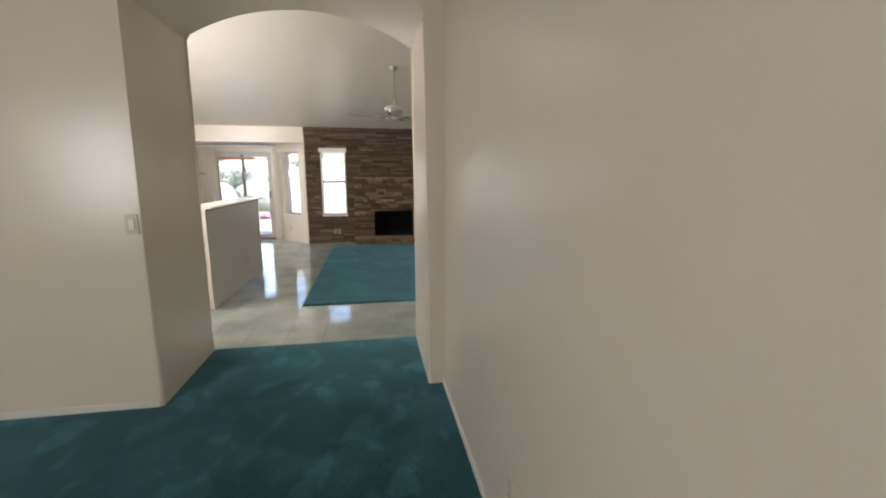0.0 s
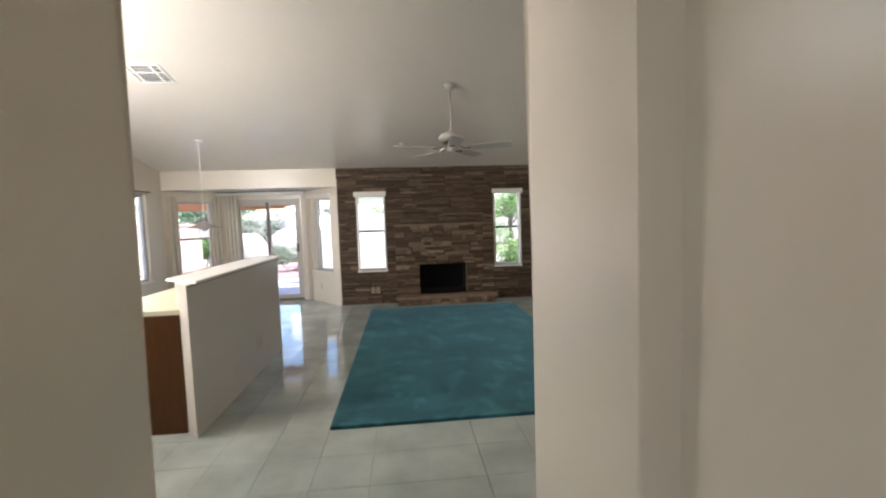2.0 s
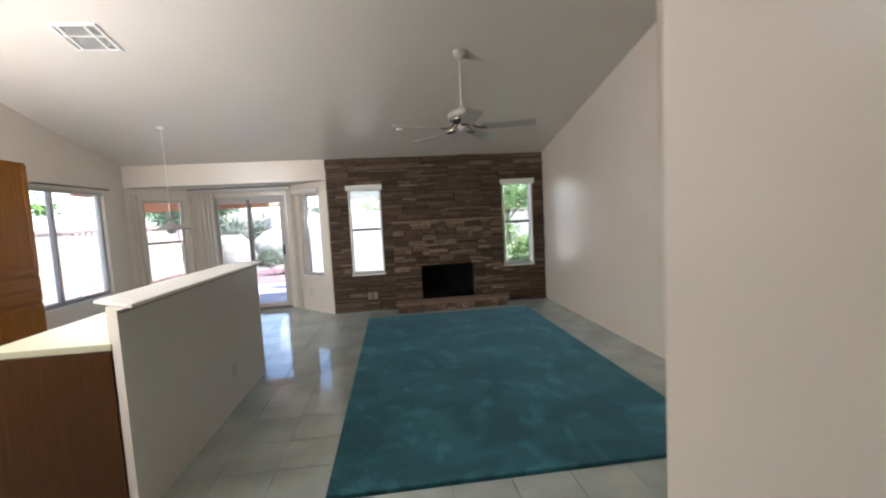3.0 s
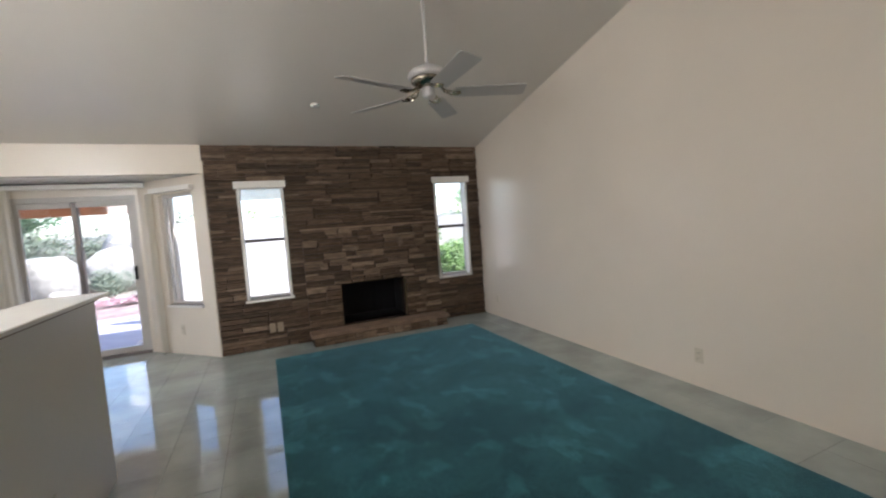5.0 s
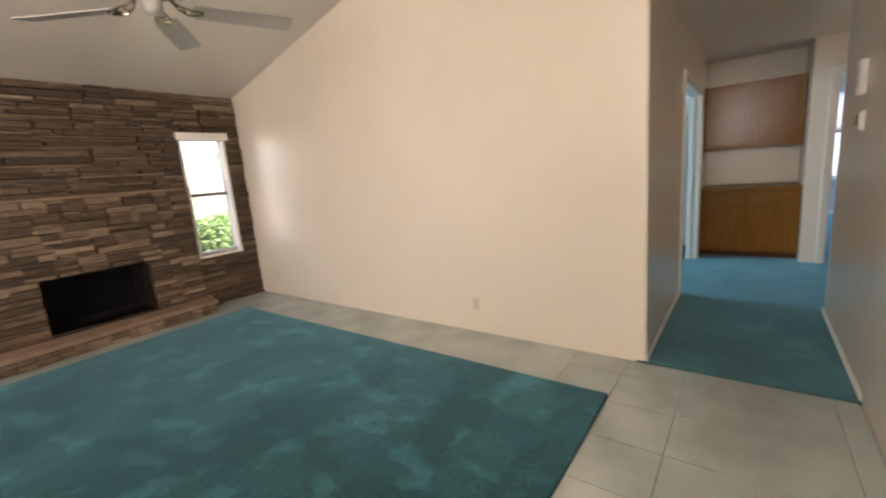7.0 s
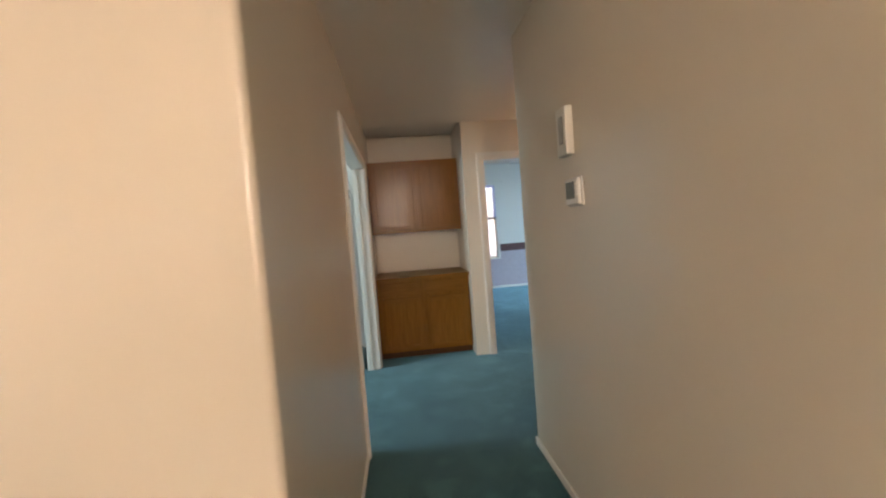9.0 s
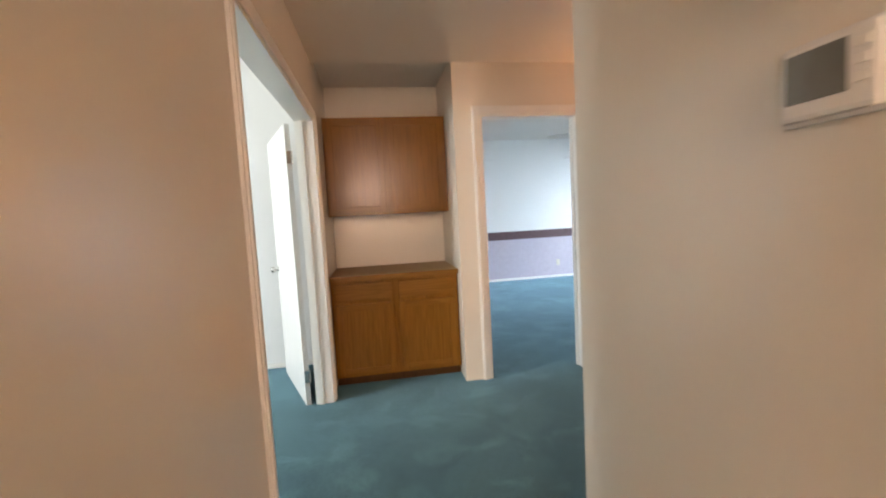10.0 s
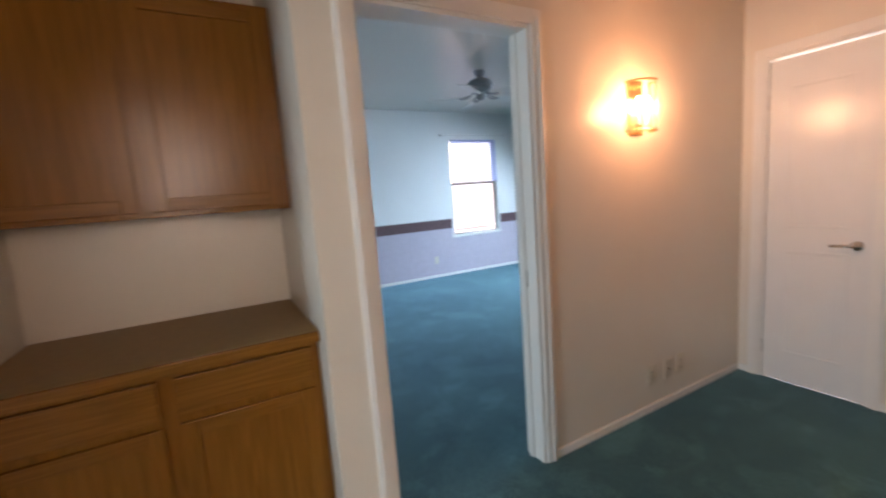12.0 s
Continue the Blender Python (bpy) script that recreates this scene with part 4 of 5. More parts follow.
def thermostat():
    c = thing("thermostat", face(2.825, HS, 1.480, 180), "white rectangular thermostat with a grey display", "thermostat")
    bm = bmesh.new()
    box(bm, (-0.070, -0.010, -0.060), (0.070, 0, 0.060), 0.006)
    part("base", bm, M_WHITE, c)
    bm = bmesh.new()
    box(bm, (-0.064, -0.024, -0.054), (0.064, -0.010, 0.054), 0.008)
    part("cover", bm, M_WHITE, c)
    bm = bmesh.new()
    box(bm, (-0.052, -0.0255, -0.028), (0.030, -0.0235, 0.042), 0.001)
    part("display", bm, mat("lcd_grey", (0.16, 0.17, 0.15), 0.2), c, "dull grey display")
    for k in range(3):
        bm = bmesh.new()
        box(bm, (0.038, -0.0265, -0.02 + k * 0.022), (0.056, -0.0235, -0.008 + k * 0.022), 0.001)
        part("button", bm, M_TRIM, c)


door_chime()
thermostat()
sd = thing("smoke_detector", FL((-0.27, 9.22, ceil_z(9.22))) @ Matrix.Rotation(-math.atan(SLOPE), 4, "X"), "tiny white round sensor on the vaulted ceiling", "sensor")
bm = bmesh.new()
lathe(bm, [(0.045, 0.0), (0.045, -0.012), (0.03, -0.02), (0.0, -0.021)])
part("case", bm, M_WHITE, sd, smooth=True)

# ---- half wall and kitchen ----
# cream wall paint greyed: the dimness of the east face is in the colour
M_HALF = mat("half_wall_shaded", (0.69, 0.65, 0.59), 0.35, vary=0.04, scale=1.5, bump=0.12, bscale=160)


# dark taupe puts the shadow line beneath the ledge into the moulding's colour
M_UNDER = mat("ledge_shadow_taupe", (0.30, 0.25, 0.20), 0.5, vary=0.1, scale=6)


def half_wall():
    """The half wall ends in a cut corner."""
    y0, y1, x0, x1, h = 5.625, 7.74, -1.965, -1.825, 1.115
    bm = bmesh.new()
    out = [(x1, y0), (x1, y1), (x0, y1), (x0, y0 + 0.135)]
    lo = [bm.verts.new((x, y, 0)) for x, y in out]
    hi = [bm.verts.new((x, y, h)) for x, y in out]
    bm.faces.new(lo[::-1]); bm.faces.new(hi)
    for k in range(4):
        bm.faces.new((lo[k], lo[(k + 1) % 4], hi[(k + 1) % 4], hi[k]))
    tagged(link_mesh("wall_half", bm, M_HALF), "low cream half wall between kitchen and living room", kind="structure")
    bm = bmesh.new()
    o = 0.045
    out = [(x1 + o + 0.015, y0 + 0.02), (x1 + o + 0.015, y1 + o), (x0 - 0.13, y1 + o), (x0 - 0.13, y0 + 0.25)]
    rings = []
    for z, g in ((h + 0.002, 0.012), (h + 0.006, 0.0), (h + 0.020, 0.0), (h + 0.025, 0.005)):
        c = Vector((sum(p[0] for p in out) / 4, sum(p[1] for p in out) / 4))
        rings.append([bm.verts.new((p[0] - g * (1 if p[0] > c.x else -1), p[1] - g * (1 if p[1] > c.y else -1), z)) for p in out])
    bm.faces.new(rings[0][::-1]); bm.faces.new(rings[-1])
    for a, b in zip(rings, rings[1:]):
        for k in range(4):
            bm.faces.new((a[k], a[(k + 1) % 4], b[(k + 1) % 4], b[k]))
    led = thing("ledge", (x0, y0, h), "white painted ledge board on top of the half wall", "ledge")
    bmesh.ops.translate(bm, vec=(-x0, -y0, -h), verts=bm.verts)
    part("board", bm, M_TRIM, led)
    for a, b in (((x1, y0 + 0.01, h - 0.018), (x1 + 0.014, y1 + 0.014, h)), ((x0, y1, h - 0.018), (x1 - 0.002, y1 + 0.014, h))):
        bm = bmesh.new()
        box(bm, a, b, 0.005)
        bmesh.ops.translate(bm, vec=(-x0, -y0, -h), verts=bm.verts)
        part("moulding", bm, M_UNDER, led, "moulding under the board with its shadow line in taupe")


half_wall()


def cab_door(bm_parent, name, m, w, h, material=None):
    """A raised-panel door; m: x along, y into the cabinet, at its lower left corner."""
    d = new(name)
    d.parent = bm_parent
    d.matrix_basis = m
    s = 0.05
    for a, b, mt in (((0, -0.018, 0), (s, 0, h), M_OAK), ((w - s, -0.018, 0), (w, 0, h), M_OAK), ((s, -0.018, 0), (w - s, 0, s), M_OAKY), ((s, -0.018, h - s), (w - s, 0, h), M_OAKY)):
        bm = bmesh.new()
        box(bm, a, b, 0.003)
        part("rail", bm, mt, d)
    bm = bmesh.new()
    box(bm, (s, -0.008, s), (w - s, -0.002, h - s))
    part("door_panel", bm, M_OAK, d)
    return d


def base_cabinet():
    x0, y0, y1 = 5.60, 4.482, 5.488
    w = y1 - y0
    c = thing("base_cabinet", FL((x0, y1, 0)) @ Matrix.Rotation(radians(-90), 4, "Z"), "golden oak base cabinet with two drawers over two doors", "cabinet")
    bm = bmesh.new()
    box(bm, (0.001, 0.0, 0.085), (w - 0.001, AB - x0 - 0.002, 0.856), 0.002)
    part("body", bm, M_OAK, c)
    bm = bmesh.new()
    box(bm, (0.001, 0.045, 0.012), (w - 0.001, 0.06, 0.085))
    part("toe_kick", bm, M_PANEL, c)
    dw = w / 2 - 0.055
    for k, x in enumerate((0.03, w / 2 + 0.025)):
        bm = bmesh.new()
        box(bm, (x, -0.018, 0.694), (x + dw, 0.0, 0.828), 0.004)
        part("drawer_front", bm, M_OAKY, c)
        cab_door(c, "door", FL((x, 0, 0.105)), dw, 0.56)
    t = thing("countertop", (5.54, y0, 0.858), "tan laminate countertop with an oak edge on the alcove cabinet", "countertop")
    bm = bmesh.new()
    box(bm, (0.012, 0.002, 0), (AB - 5.542, w - 0.002, 0.038), 0.003)
    part("top", bm, M_COUNTER, t)
    bm = bmesh.new()
    box(bm, (-0.004, 0.002, -0.002), (0.012, w - 0.002, 0.038), 0.004)
    part("edge", bm, M_OAKY, t, "golden oak edge strip")
    return c


def wall_cabinet():
    x0, y0, y1 = 5.845, 4.482, 5.488
    w = y1 - y0
    c = thing("wall_cabinet", FL((x0, y1, 1.36)) @ Matrix.Rotation(radians(-90), 4, "Z"), "golden oak wall cabinet with two closed doors in the alcove", "cabinet")
    bm = bmesh.new()
    box(bm, (0.001, 0.0, 0.0), (w - 0.001, AB - x0 - 0.002, 0.80), 0.002)
    part("body", bm, M_OAK, c)
    dw = w / 2 - 0.045
    for x in (0.025, w / 2 + 0.02):
        cab_door(c, "door", FL((x, 0, 0.02)), dw, 0.76)
    return c


base_cabinet()
wall_cabinet()

kc = thing("peninsula_cabinet", (-2.55, 5.72, 0), "brown oak kitchen peninsula cabinet with a plain end panel", "cabinet")
bm = bmesh.new()
box(bm, (0, 0.0, 0.0), (0.61, 1.95, 0.885), 0.003)
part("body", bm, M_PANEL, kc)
bm = bmesh.new()
box(bm, (-0.004, 0.0, 0.0), (0.0, 1.95, 0.08), 0.001)
part("toe_kick", bm, M_BLACK, kc)
kt = thing("countertop", (-2.58, 5.70, 0.888), "cream laminate kitchen countertop behind the half wall", "countertop")
bm = bmesh.new()
box(bm, (0, 0.022, 0), (0.643, 2.0, 0.038), 0.005)
part("top", bm, M_COUNTERK, kt)

tc = thing("tall_cabinet", FL((-3.80, 6.79, 0)) @ Matrix.Rotation(radians(90), 4, "Z"), "tall brown oak pantry cabinet beside the wide window", "cabinet")
bm = bmesh.new()
box(bm, (0, 0, 0.0), (0.95, 0.60, 2.19), 0.003)
part("body", bm, M_OAK, tc)
for x in (0.01, 0.48):
    for z, h in ((0.10, 0.78), (1.16, 1.01)):
        cab_door(tc, "door", FL((x, 0, z)), 0.46, h)
for k in range(2):
    bm = bmesh.new()
    box(bm, (0.01, -0.018, 0.90 + 0.12 * k), (0.94, 0, 1.01 + 0.12 * k), 0.004)
    part("drawer_front", bm, M_OAKY, tc)

# ---- bedroom wallpaper, border, shade ----
bm = bmesh.new()
for ya, yb, zt in ((-1.2, 0.31, 0.80), (0.31, 1.31, 0.64), (1.31, 3.04, 0.80), (3.04, 4.10, 0.64), (4.10, 4.95, 0.80)):
    box(bm, (EX - 0.004, ya, 0.055), (EX - 0.001, yb, zt))
tagged(link_mesh("wallpaper", bm, M_LILAC), "lilac patterned wallpaper below the border", kind="structure")
bm = bmesh.new()
for ya, yb in ((-1.2, 0.31), (1.31, 3.04), (4.10, 4.95)):
    box(bm, (EX - 0.007, ya, 0.80), (EX - 0.001, yb, 0.955))
tagged(link_mesh("trim_border", bm, M_BORDER), "burgundy wallpaper border at chair-rail height", kind="structure")
M_PLEAT = bpy.data.materials.new("pleated_fabric")
M_PLEAT.use_nodes = True
pn = M_PLEAT.node_tree.nodes["Principled BSDF"]
pn.inputs["Base Color"].default_value = (0.42, 0.48, 0.74, 1)
pn.inputs["Roughness"].default_value = 0.9
pn.inputs["Transmission Weight"].default_value = 0.22
pn.inputs["IOR"].default_value = 1.0


def pleated_blind(y0, w, label):
    sh = thing("pleated_blind", (EX - 0.03, y0, 1.52), label, "window blind")
    for k in range(18):
        bm = bmesh.new()
        z = 0.02 + k * 0.0385
        v = [bm.verts.new(c) for c in ((0.0, 0, z), (0.0, w, z), (0.006, w, z + 0.019), (0.006, 0, z + 0.019), (0.0, w, z + 0.0385), (0.0, 0, z + 0.0385))]
        bm.faces.new(v[:4]); bm.faces.new((v[3], v[2], v[4], v[5]))
        part("pleat", bm, M_PLEAT, sh)
    bm = bmesh.new()
    box(bm, (-0.004, 0, 0.0), (0.022, w, 0.02), 0.003)
    part("bottom_rail", bm, M_ALU, sh)


def window_rod(y0, w, label):
    cr = thing("curtain_rod", (EX - 0.06, y0, 2.31), label, "curtain rod")
    bm = bmesh.new()
    tube(bm, [(0.05, 0, 0), (0, 0.01, 0), (0, w - 0.01, 0), (0.05, w, 0)], 0.009)
    part("rod", bm, M_WHITE, cr)
    for y in (0.03, w - 0.03):
        bm = bmesh.new()
        box(bm, (0, y - 0.008, -0.008), (0.059, y + 0.008, 0.008))
        part("bracket", bm, M_WHITE, cr)


pleated_blind(0.36, 0.90, "translucent pale blue pleated shade pulled half down")
pleated_blind(3.09, 0.96, "pale blue pleated shade half down in the second window")
window_rod(0.15, 1.30, "thin white curtain rod over the bedroom window")
window_rod(2.90, 1.35, "thin white curtain rod over the second bedroom window")

# ---- outside ----
M_SAND = mat("pale_gravel", (0.34, 0.315, 0.275), 0.9, vary=0.3, scale=1.4, bump=0.8, bscale=60)
# bluish tint puts the covered patio's shade into the concrete's colour
M_PATIO = mat("patio_shaded_concrete", (0.32, 0.31, 0.36), 0.7, vary=0.15, scale=3, bump=0.3, bscale=120)
M_STUCCO = mat("white_stucco", (0.74, 0.72, 0.68), 0.85, vary=0.08, scale=3, bump=0.5, bscale=60)
M_BLOCK = mat("grey_tan_stucco", (0.42, 0.40, 0.36), 0.85, vary=0.15, scale=2, bump=0.5, bscale=60)
M_BED = mat("pink_gravel", (0.27, 0.20, 0.19), 0.9, vary=0.6, scale=3.5, bump=1.0, bscale=40)
M_BEAM = mat("redwood_beam", (0.50, 0.22, 0.11), 0.7, vary=0.3, scale=6, bump=0.3)
M_LATTICE = mat("redwood_lattice", (0.50, 0.33, 0.27), 0.8, vary=0.3, scale=8, bump=0.3)
M_BOULDER = piece_mat("pale_boulder", [(0.0, (0.26, 0.25, 0.23)), (1.0, (0.36, 0.34, 0.31))], 0.85, 0.6, 5.0)
M_LEAF = piece_mat("green_leaf", [(0.0, (0.06, 0.14, 0.030)), (0.6, (0.10, 0.20, 0.045)), (1.0, (0.16, 0.27, 0.06))], 0.5, 0.1, 20)
M_DARKLEAF = piece_mat("dark_green_leaf", [(0.0, (0.04, 0.09, 0.045)), (1.0, (0.09, 0.16, 0.08))], 0.5, 0.1, 20)
M_SAGE = piece_mat("sage_leaf", [(0.0, (0.09, 0.12, 0.085)), (1.0, (0.17, 0.20, 0.15))], 0.6, 0.1, 20)
M_PINK = piece_mat("pink_flower", [(0.0, (0.26, 0.13, 0.16)), (1.0, (0.46, 0.32, 0.35))], 0.6, 0.1, 20)
M_BARK = mat("bark", (0.14, 0.10, 0.075), 0.9, vary=0.4, scale=12, bump=0.9, bscale=60)

GZ = -0.12
bm = bmesh.new()
bmesh.ops.create_grid(bm, x_segments=60, y_segments=60, size=300)
for v in bm.verts:
    d = math.hypot(v.co.x, v.co.y)
    v.co.z = GZ - 0.06 + (0 if d < 45 else (d - 45) * 0.02 * (1 + noise.noise(v.co * 0.02)))
tagged(link_mesh("ground", bm, M_SAND), "pale desert gravel ground rising to the distance", kind="structure")
slab("patio", (-7.3, 11.16, GZ - 0.1), (-2.8, 15.2, GZ), M_PATIO)
slab("gravel_bed", (-7.3, 15.2, GZ - 0.1), (-2.4, 18.2, GZ - 0.02), M_BED)
tagged(bpy.data.objects["gravel_bed"], "pinkish brown gravel bed beyond the patio", kind="structure")
tagged(bpy.data.objects["patio"], "concrete patio slab behind the house, tinted bluish for shade", kind="structure")


def leaves(name, material, centre, radii, count, size, parent, seed, shell=0.55, label=""):
    """A crown of many small leaves, thick towards its lumpy outside, with gaps."""
    rnd = random.Random(seed)
    lumps = [Vector((rnd.gauss(0, 0.45), rnd.gauss(0, 0.45), rnd.gauss(0, 0.4))) for _ in range(9)]
    vs, fs = [], []
    for _ in range(count):
        c = rnd.choice(lumps)
        d = Vector((rnd.gauss(0, 1), rnd.gauss(0, 1), rnd.gauss(0, 1))).normalized() * (shell * (0.5 + 0.5 * rnd.random()))
        p = c * 0.8 + d
        p = Vector((centre[0] + p.x * radii[0], centre[1] + p.y * radii[1], centre[2] + p.z * radii[2]))
        if p.z < GZ + 0.02:
            p.z = GZ + 0.02 + rnd.random() * 0.1
        u = Vector((rnd.gauss(0, 1), rnd.gauss(0, 1), rnd.gauss(0, 0.6))).normalized()
        w = u.orthogonal().normalized()
        s = size * (0.6 + 0.8 * rnd.random())
        k = len(vs)
        vs += [p - u * s, p + w * s * 0.45 + u * 0.1 * s, p + u * s, p - w * s * 0.45 + u * 0.1 * s]
        fs.append((k, k + 1, k + 2, k + 3))
    me = bpy.data.meshes.new(name)
    me.from_pydata(vs, [], fs)
    me.materials.append(material)
    ob = new(name, me)
    ob.parent = parent
    return tagged(ob, label, kind="stuff" if parent is None else "")


def bush(at, radii, count, size, material, label, seed, name="bush"):
    b = thing(name, at, label, "bush")
    bm = bmesh.new()
    rnd = random.Random(seed)
    for k in range(6):
        a = k * 1.05 + rnd.random()
        tube(bm, [(0.02 * math.cos(a), 0.02 * math.sin(a), -0.02), (radii[0] * 0.3 * math.cos(a), radii[1] * 0.3 * math.sin(a), radii[2] * 0.5), (radii[0] * 0.5 * math.cos(a), radii[1] * 0.5 * math.sin(a), radii[2] * 0.95)], 0.012, 5)
    part("stems", bm, M_BARK, b)
    leaves("foliage", material, (0, 0, radii[2]), radii, count, size, b, seed)
    return b


def tree(at, height, radii, count, size, seed, label, leaf=None):
    t = thing("tree", at, label, "tree")
    rnd = random.Random(seed)
    bm = bmesh.new()
    trunk = [(0, 0, -0.1), (0.06, 0.03, height * 0.2), (0.0, 0.1, height * 0.42), (0.1, 0.05, height * 0.62)]
    for i, (a, b) in enumerate(zip(trunk, trunk[1:])):
        tube(bm, [a, tuple((Vector(a) + Vector(b)) / 2), b], 0.13 - 0.03 * i, 9)
    part("trunk", bm, M_BARK, t)
    for k in range(8):
        a = k * 0.8 + rnd.random() * 0.5
        z = height * (0.35 + 0.04 * k)
        bm = bmesh.new()
        e = (radii[0] * 0.75 * math.cos(a), radii[1] * 0.75 * math.sin(a), height * (0.62 + 0.2 * rnd.random()))
        mid = (e[0] * 0.45, e[1] * 0.45, (z + e[2]) / 2 - 0.1)
        tube(bm, [(0.03, 0.06, z), mid], 0.045, 7)
        tube(bm, [mid, e], 0.024, 6)
        part("limb", bm, M_BARK, t)
    leaves("crown", leaf or M_LEAF, (0, 0, height * 0.75), radii, count, size, t, seed)
    return t


def boulder(at, r, seed, label):
    bm = bmesh.new()
    bmesh.ops.create_icosphere(bm, subdivisions=3, radius=1)
    for v in bm.verts:
        q = v.co.copy()
        v.co = Vector((q.x * r[0], q.y * r[1], q.z * r[2])) * (1 + 0.22 * noise.noise(q * 1.6 + Vector((seed, 0, 0))) + 0.05 * noise.noise(q * 6))
    ob = link_mesh("boulder", bm, M_BOULDER, True)
    ob.location = at
    return tagged(ob, label, "boulder", "boulders in the yard")


def patio_cover():
    p = thing("patio_cover", (-4.75, 11.2, 0), "redwood patio cover beam on posts behind the sliding door", "patio cover")
    bm = bmesh.new()
    box(bm, (-1.3, 1.35, 1.87), (2.3, 1.43, 2.16), 0.01)
    part("beam", bm, M_BEAM, p)
    for x in (-1.25,):
        bm = bmesh.new()
        box(bm, (x, 1.36, GZ), (x + 0.09, 1.43, 1.87), 0.006)
        part("post", bm, M_BEAM, p)
    for k in range(-2, 4):
        bm = bmesh.new()
        box(bm, (0.1 + k * 0.62, 0.02, 2.16), (0.14 + k * 0.62, 1.6, 2.30), 0.004)
        part("rafter", bm, M_BEAM, p)
    # unseen cover sheet, lengthened past the beam to shade the patio
    bm = bmesh.new()
    box(bm, (-1.4, 0.0, 2.30), (3.4, 1.65, 2.36))
    part("shade_roof", bm, M_STUCCO, p)


patio_cover()


# board colour lightened to the pinkish tan it takes in sun
M_BOARD = mat("sunlit_fence_board", (0.56, 0.44, 0.38), 0.8, vary=0.3, scale=8, bump=0.3)


def fence(x, y0, y1, top, gap):
    """Redwood boards, with lattice from y = gap[0] to gap[1]."""
    f = thing("lattice_fence", (x, y0, GZ), "reddish wooden fence with a diagonal lattice top", "fence")
    h, n = top - GZ, int((y1 - y0) / 0.14)
    z0, z1 = h * 0.10, h
    for k in range(n):
        y = k * 0.14
        bm = bmesh.new()
        box(bm, (0, y, 0), (0.02, y + 0.13, z0 if gap[0] < y0 + y < gap[1] else h - 0.05), 0.003)
        part("board", bm, M_BOARD, f)
    for z in (z0, z1 - 0.05):
        bm = bmesh.new()
        box(bm, (0.021, 0, z), (0.06, y1 - y0, z + 0.05), 0.004)
        part("rail", bm, M_LATTICE, f)
    for k in range(int((y1 - y0) / 1.5) + 1):
        bm = bmesh.new()
        box(bm, (-0.07, k * 1.5 - 0.045, 0), (-0.001, k * 1.5 + 0.045, h + 0.04), 0.004)
        part("post", bm, M_LATTICE, f)
    o, L, H = gap[0] - y0, gap[1] - gap[0], z1 - z0
    for sgn, xo in ((1, 0.0), (-1, 0.009)):
        k = -H if sgn > 0 else 0
        s = k
        while s < (L if sgn > 0 else L + H):
            a, b = (max(s, 0), min(s + H, L)) if sgn > 0 else (max(s - H, 0), min(s, L))
            if b - a > 0.05:
                za = z0 + (a - s) if sgn > 0 else z0 + (s - a)
                zb = z0 + (b - s) if sgn > 0 else z0 + (s - b)
                m, length = Matrix.Translation((xo, o + a, za)) @ Matrix.Rotation(math.atan2(zb - za, b - a), 4, "X"), math.hypot(b - a, zb - za)
                bm = bmesh.new()
                box(bm, (0, 0, -0.026), (0.008, length, 0.026), m=m)
                part("lattice_strip", bm, M_LATTICE, f)
            s += 0.19
    return f


fence(-7.4, 8.8, 18.0, 1.60, (13.26, 15.08))
slab("neighbour_wall_west", (-11.3, 2.0, GZ - 0.1), (-11.1, 26.0, 2.1), M_STUCCO)
tagged(bpy.data.objects["neighbour_wall_west"], "sunlit white stucco wall behind the lattice fence", kind="structure")
# pale garden wall beyond the yard
slab("garden_wall", (-14.0, 27.0, GZ - 0.1), (14.0, 27.2, 1.75), M_BLOCK)
tagged(bpy.data.objects["garden_wall"], "low grey-tan stucco garden wall along the yard", kind="structure")


slab("side_wall", (-2.75, 13.9, GZ), (0.9, 14.05, 1.72), M_STUCCO)
tagged(bpy.data.objects["side_wall"], "sunlit white screen wall outside the narrow window", kind="structure")
tree((-7.3, 18.4, GZ), 3.2, (1.5, 1.1, 0.85), 8000, 0.055, 3, "leafy dark green tree at the gravel bed's end", M_DARKLEAF)
tree((-9.2, 12.4, GZ), 4.2, (1.6, 1.6, 1.2), 4200, 0.06, 8, "green tree rising behind the lattice fence")
tree((7.6, 19.0, GZ), 3.0, (1.7, 1.5, 0.95), 4200, 0.06, 11, "green tree beyond the hedge")
tree((-1.0, 23.0, GZ), 2.3, (1.4, 1.2, 0.35), 4200, 0.07, 15, "grey-green tree beside the garden wall", M_SAGE)
tree((10.6, 22.5, GZ), 3.4, (2.0, 1.6, 1.1), 3600, 0.08, 17, "green tree farther along the yard")
tree((5.2, 23.5, GZ), 3.4, (1.9, 1.6, 1.1), 3600, 0.08, 19, "olive tree behind the garden wall")
for k, (x, y, r, n) in enumerate(((-6.5, 19.9, (0.75, 0.6, 0.85), 5), (-5.4, 21.8, (1.1, 0.8, 0.9), 6), (-3.7, 22.2, (1.2, 0.8, 0.9), 7), (-7.6, 22.0, (1.1, 0.8, 0.8), 8), (-5.0, 24.4, (1.8, 1.0, 1.5), 9), (-2.6, 24.6, (1.5, 1.0, 1.3), 10), (-3.3, 20.1, (0.6, 0.5, 0.45), 1), (-5.9, 18.7, (0.35, 0.3, 0.25), 2), (-4.0, 17.9, (0.25, 0.2, 0.16), 3), (-1.8, 20.8, (0.9, 0.7, 0.6), 4))):
    boulder((x, y, GZ + r[2] * 0.55), r, n, ("large pale rounded boulder near the patio", "low pale boulder among the gravel", "small pale stone beside the patio", "broad pale boulder at the back of the yard")[k - 6] if k > 5 else "huge pale weathered boulder among the agaves")
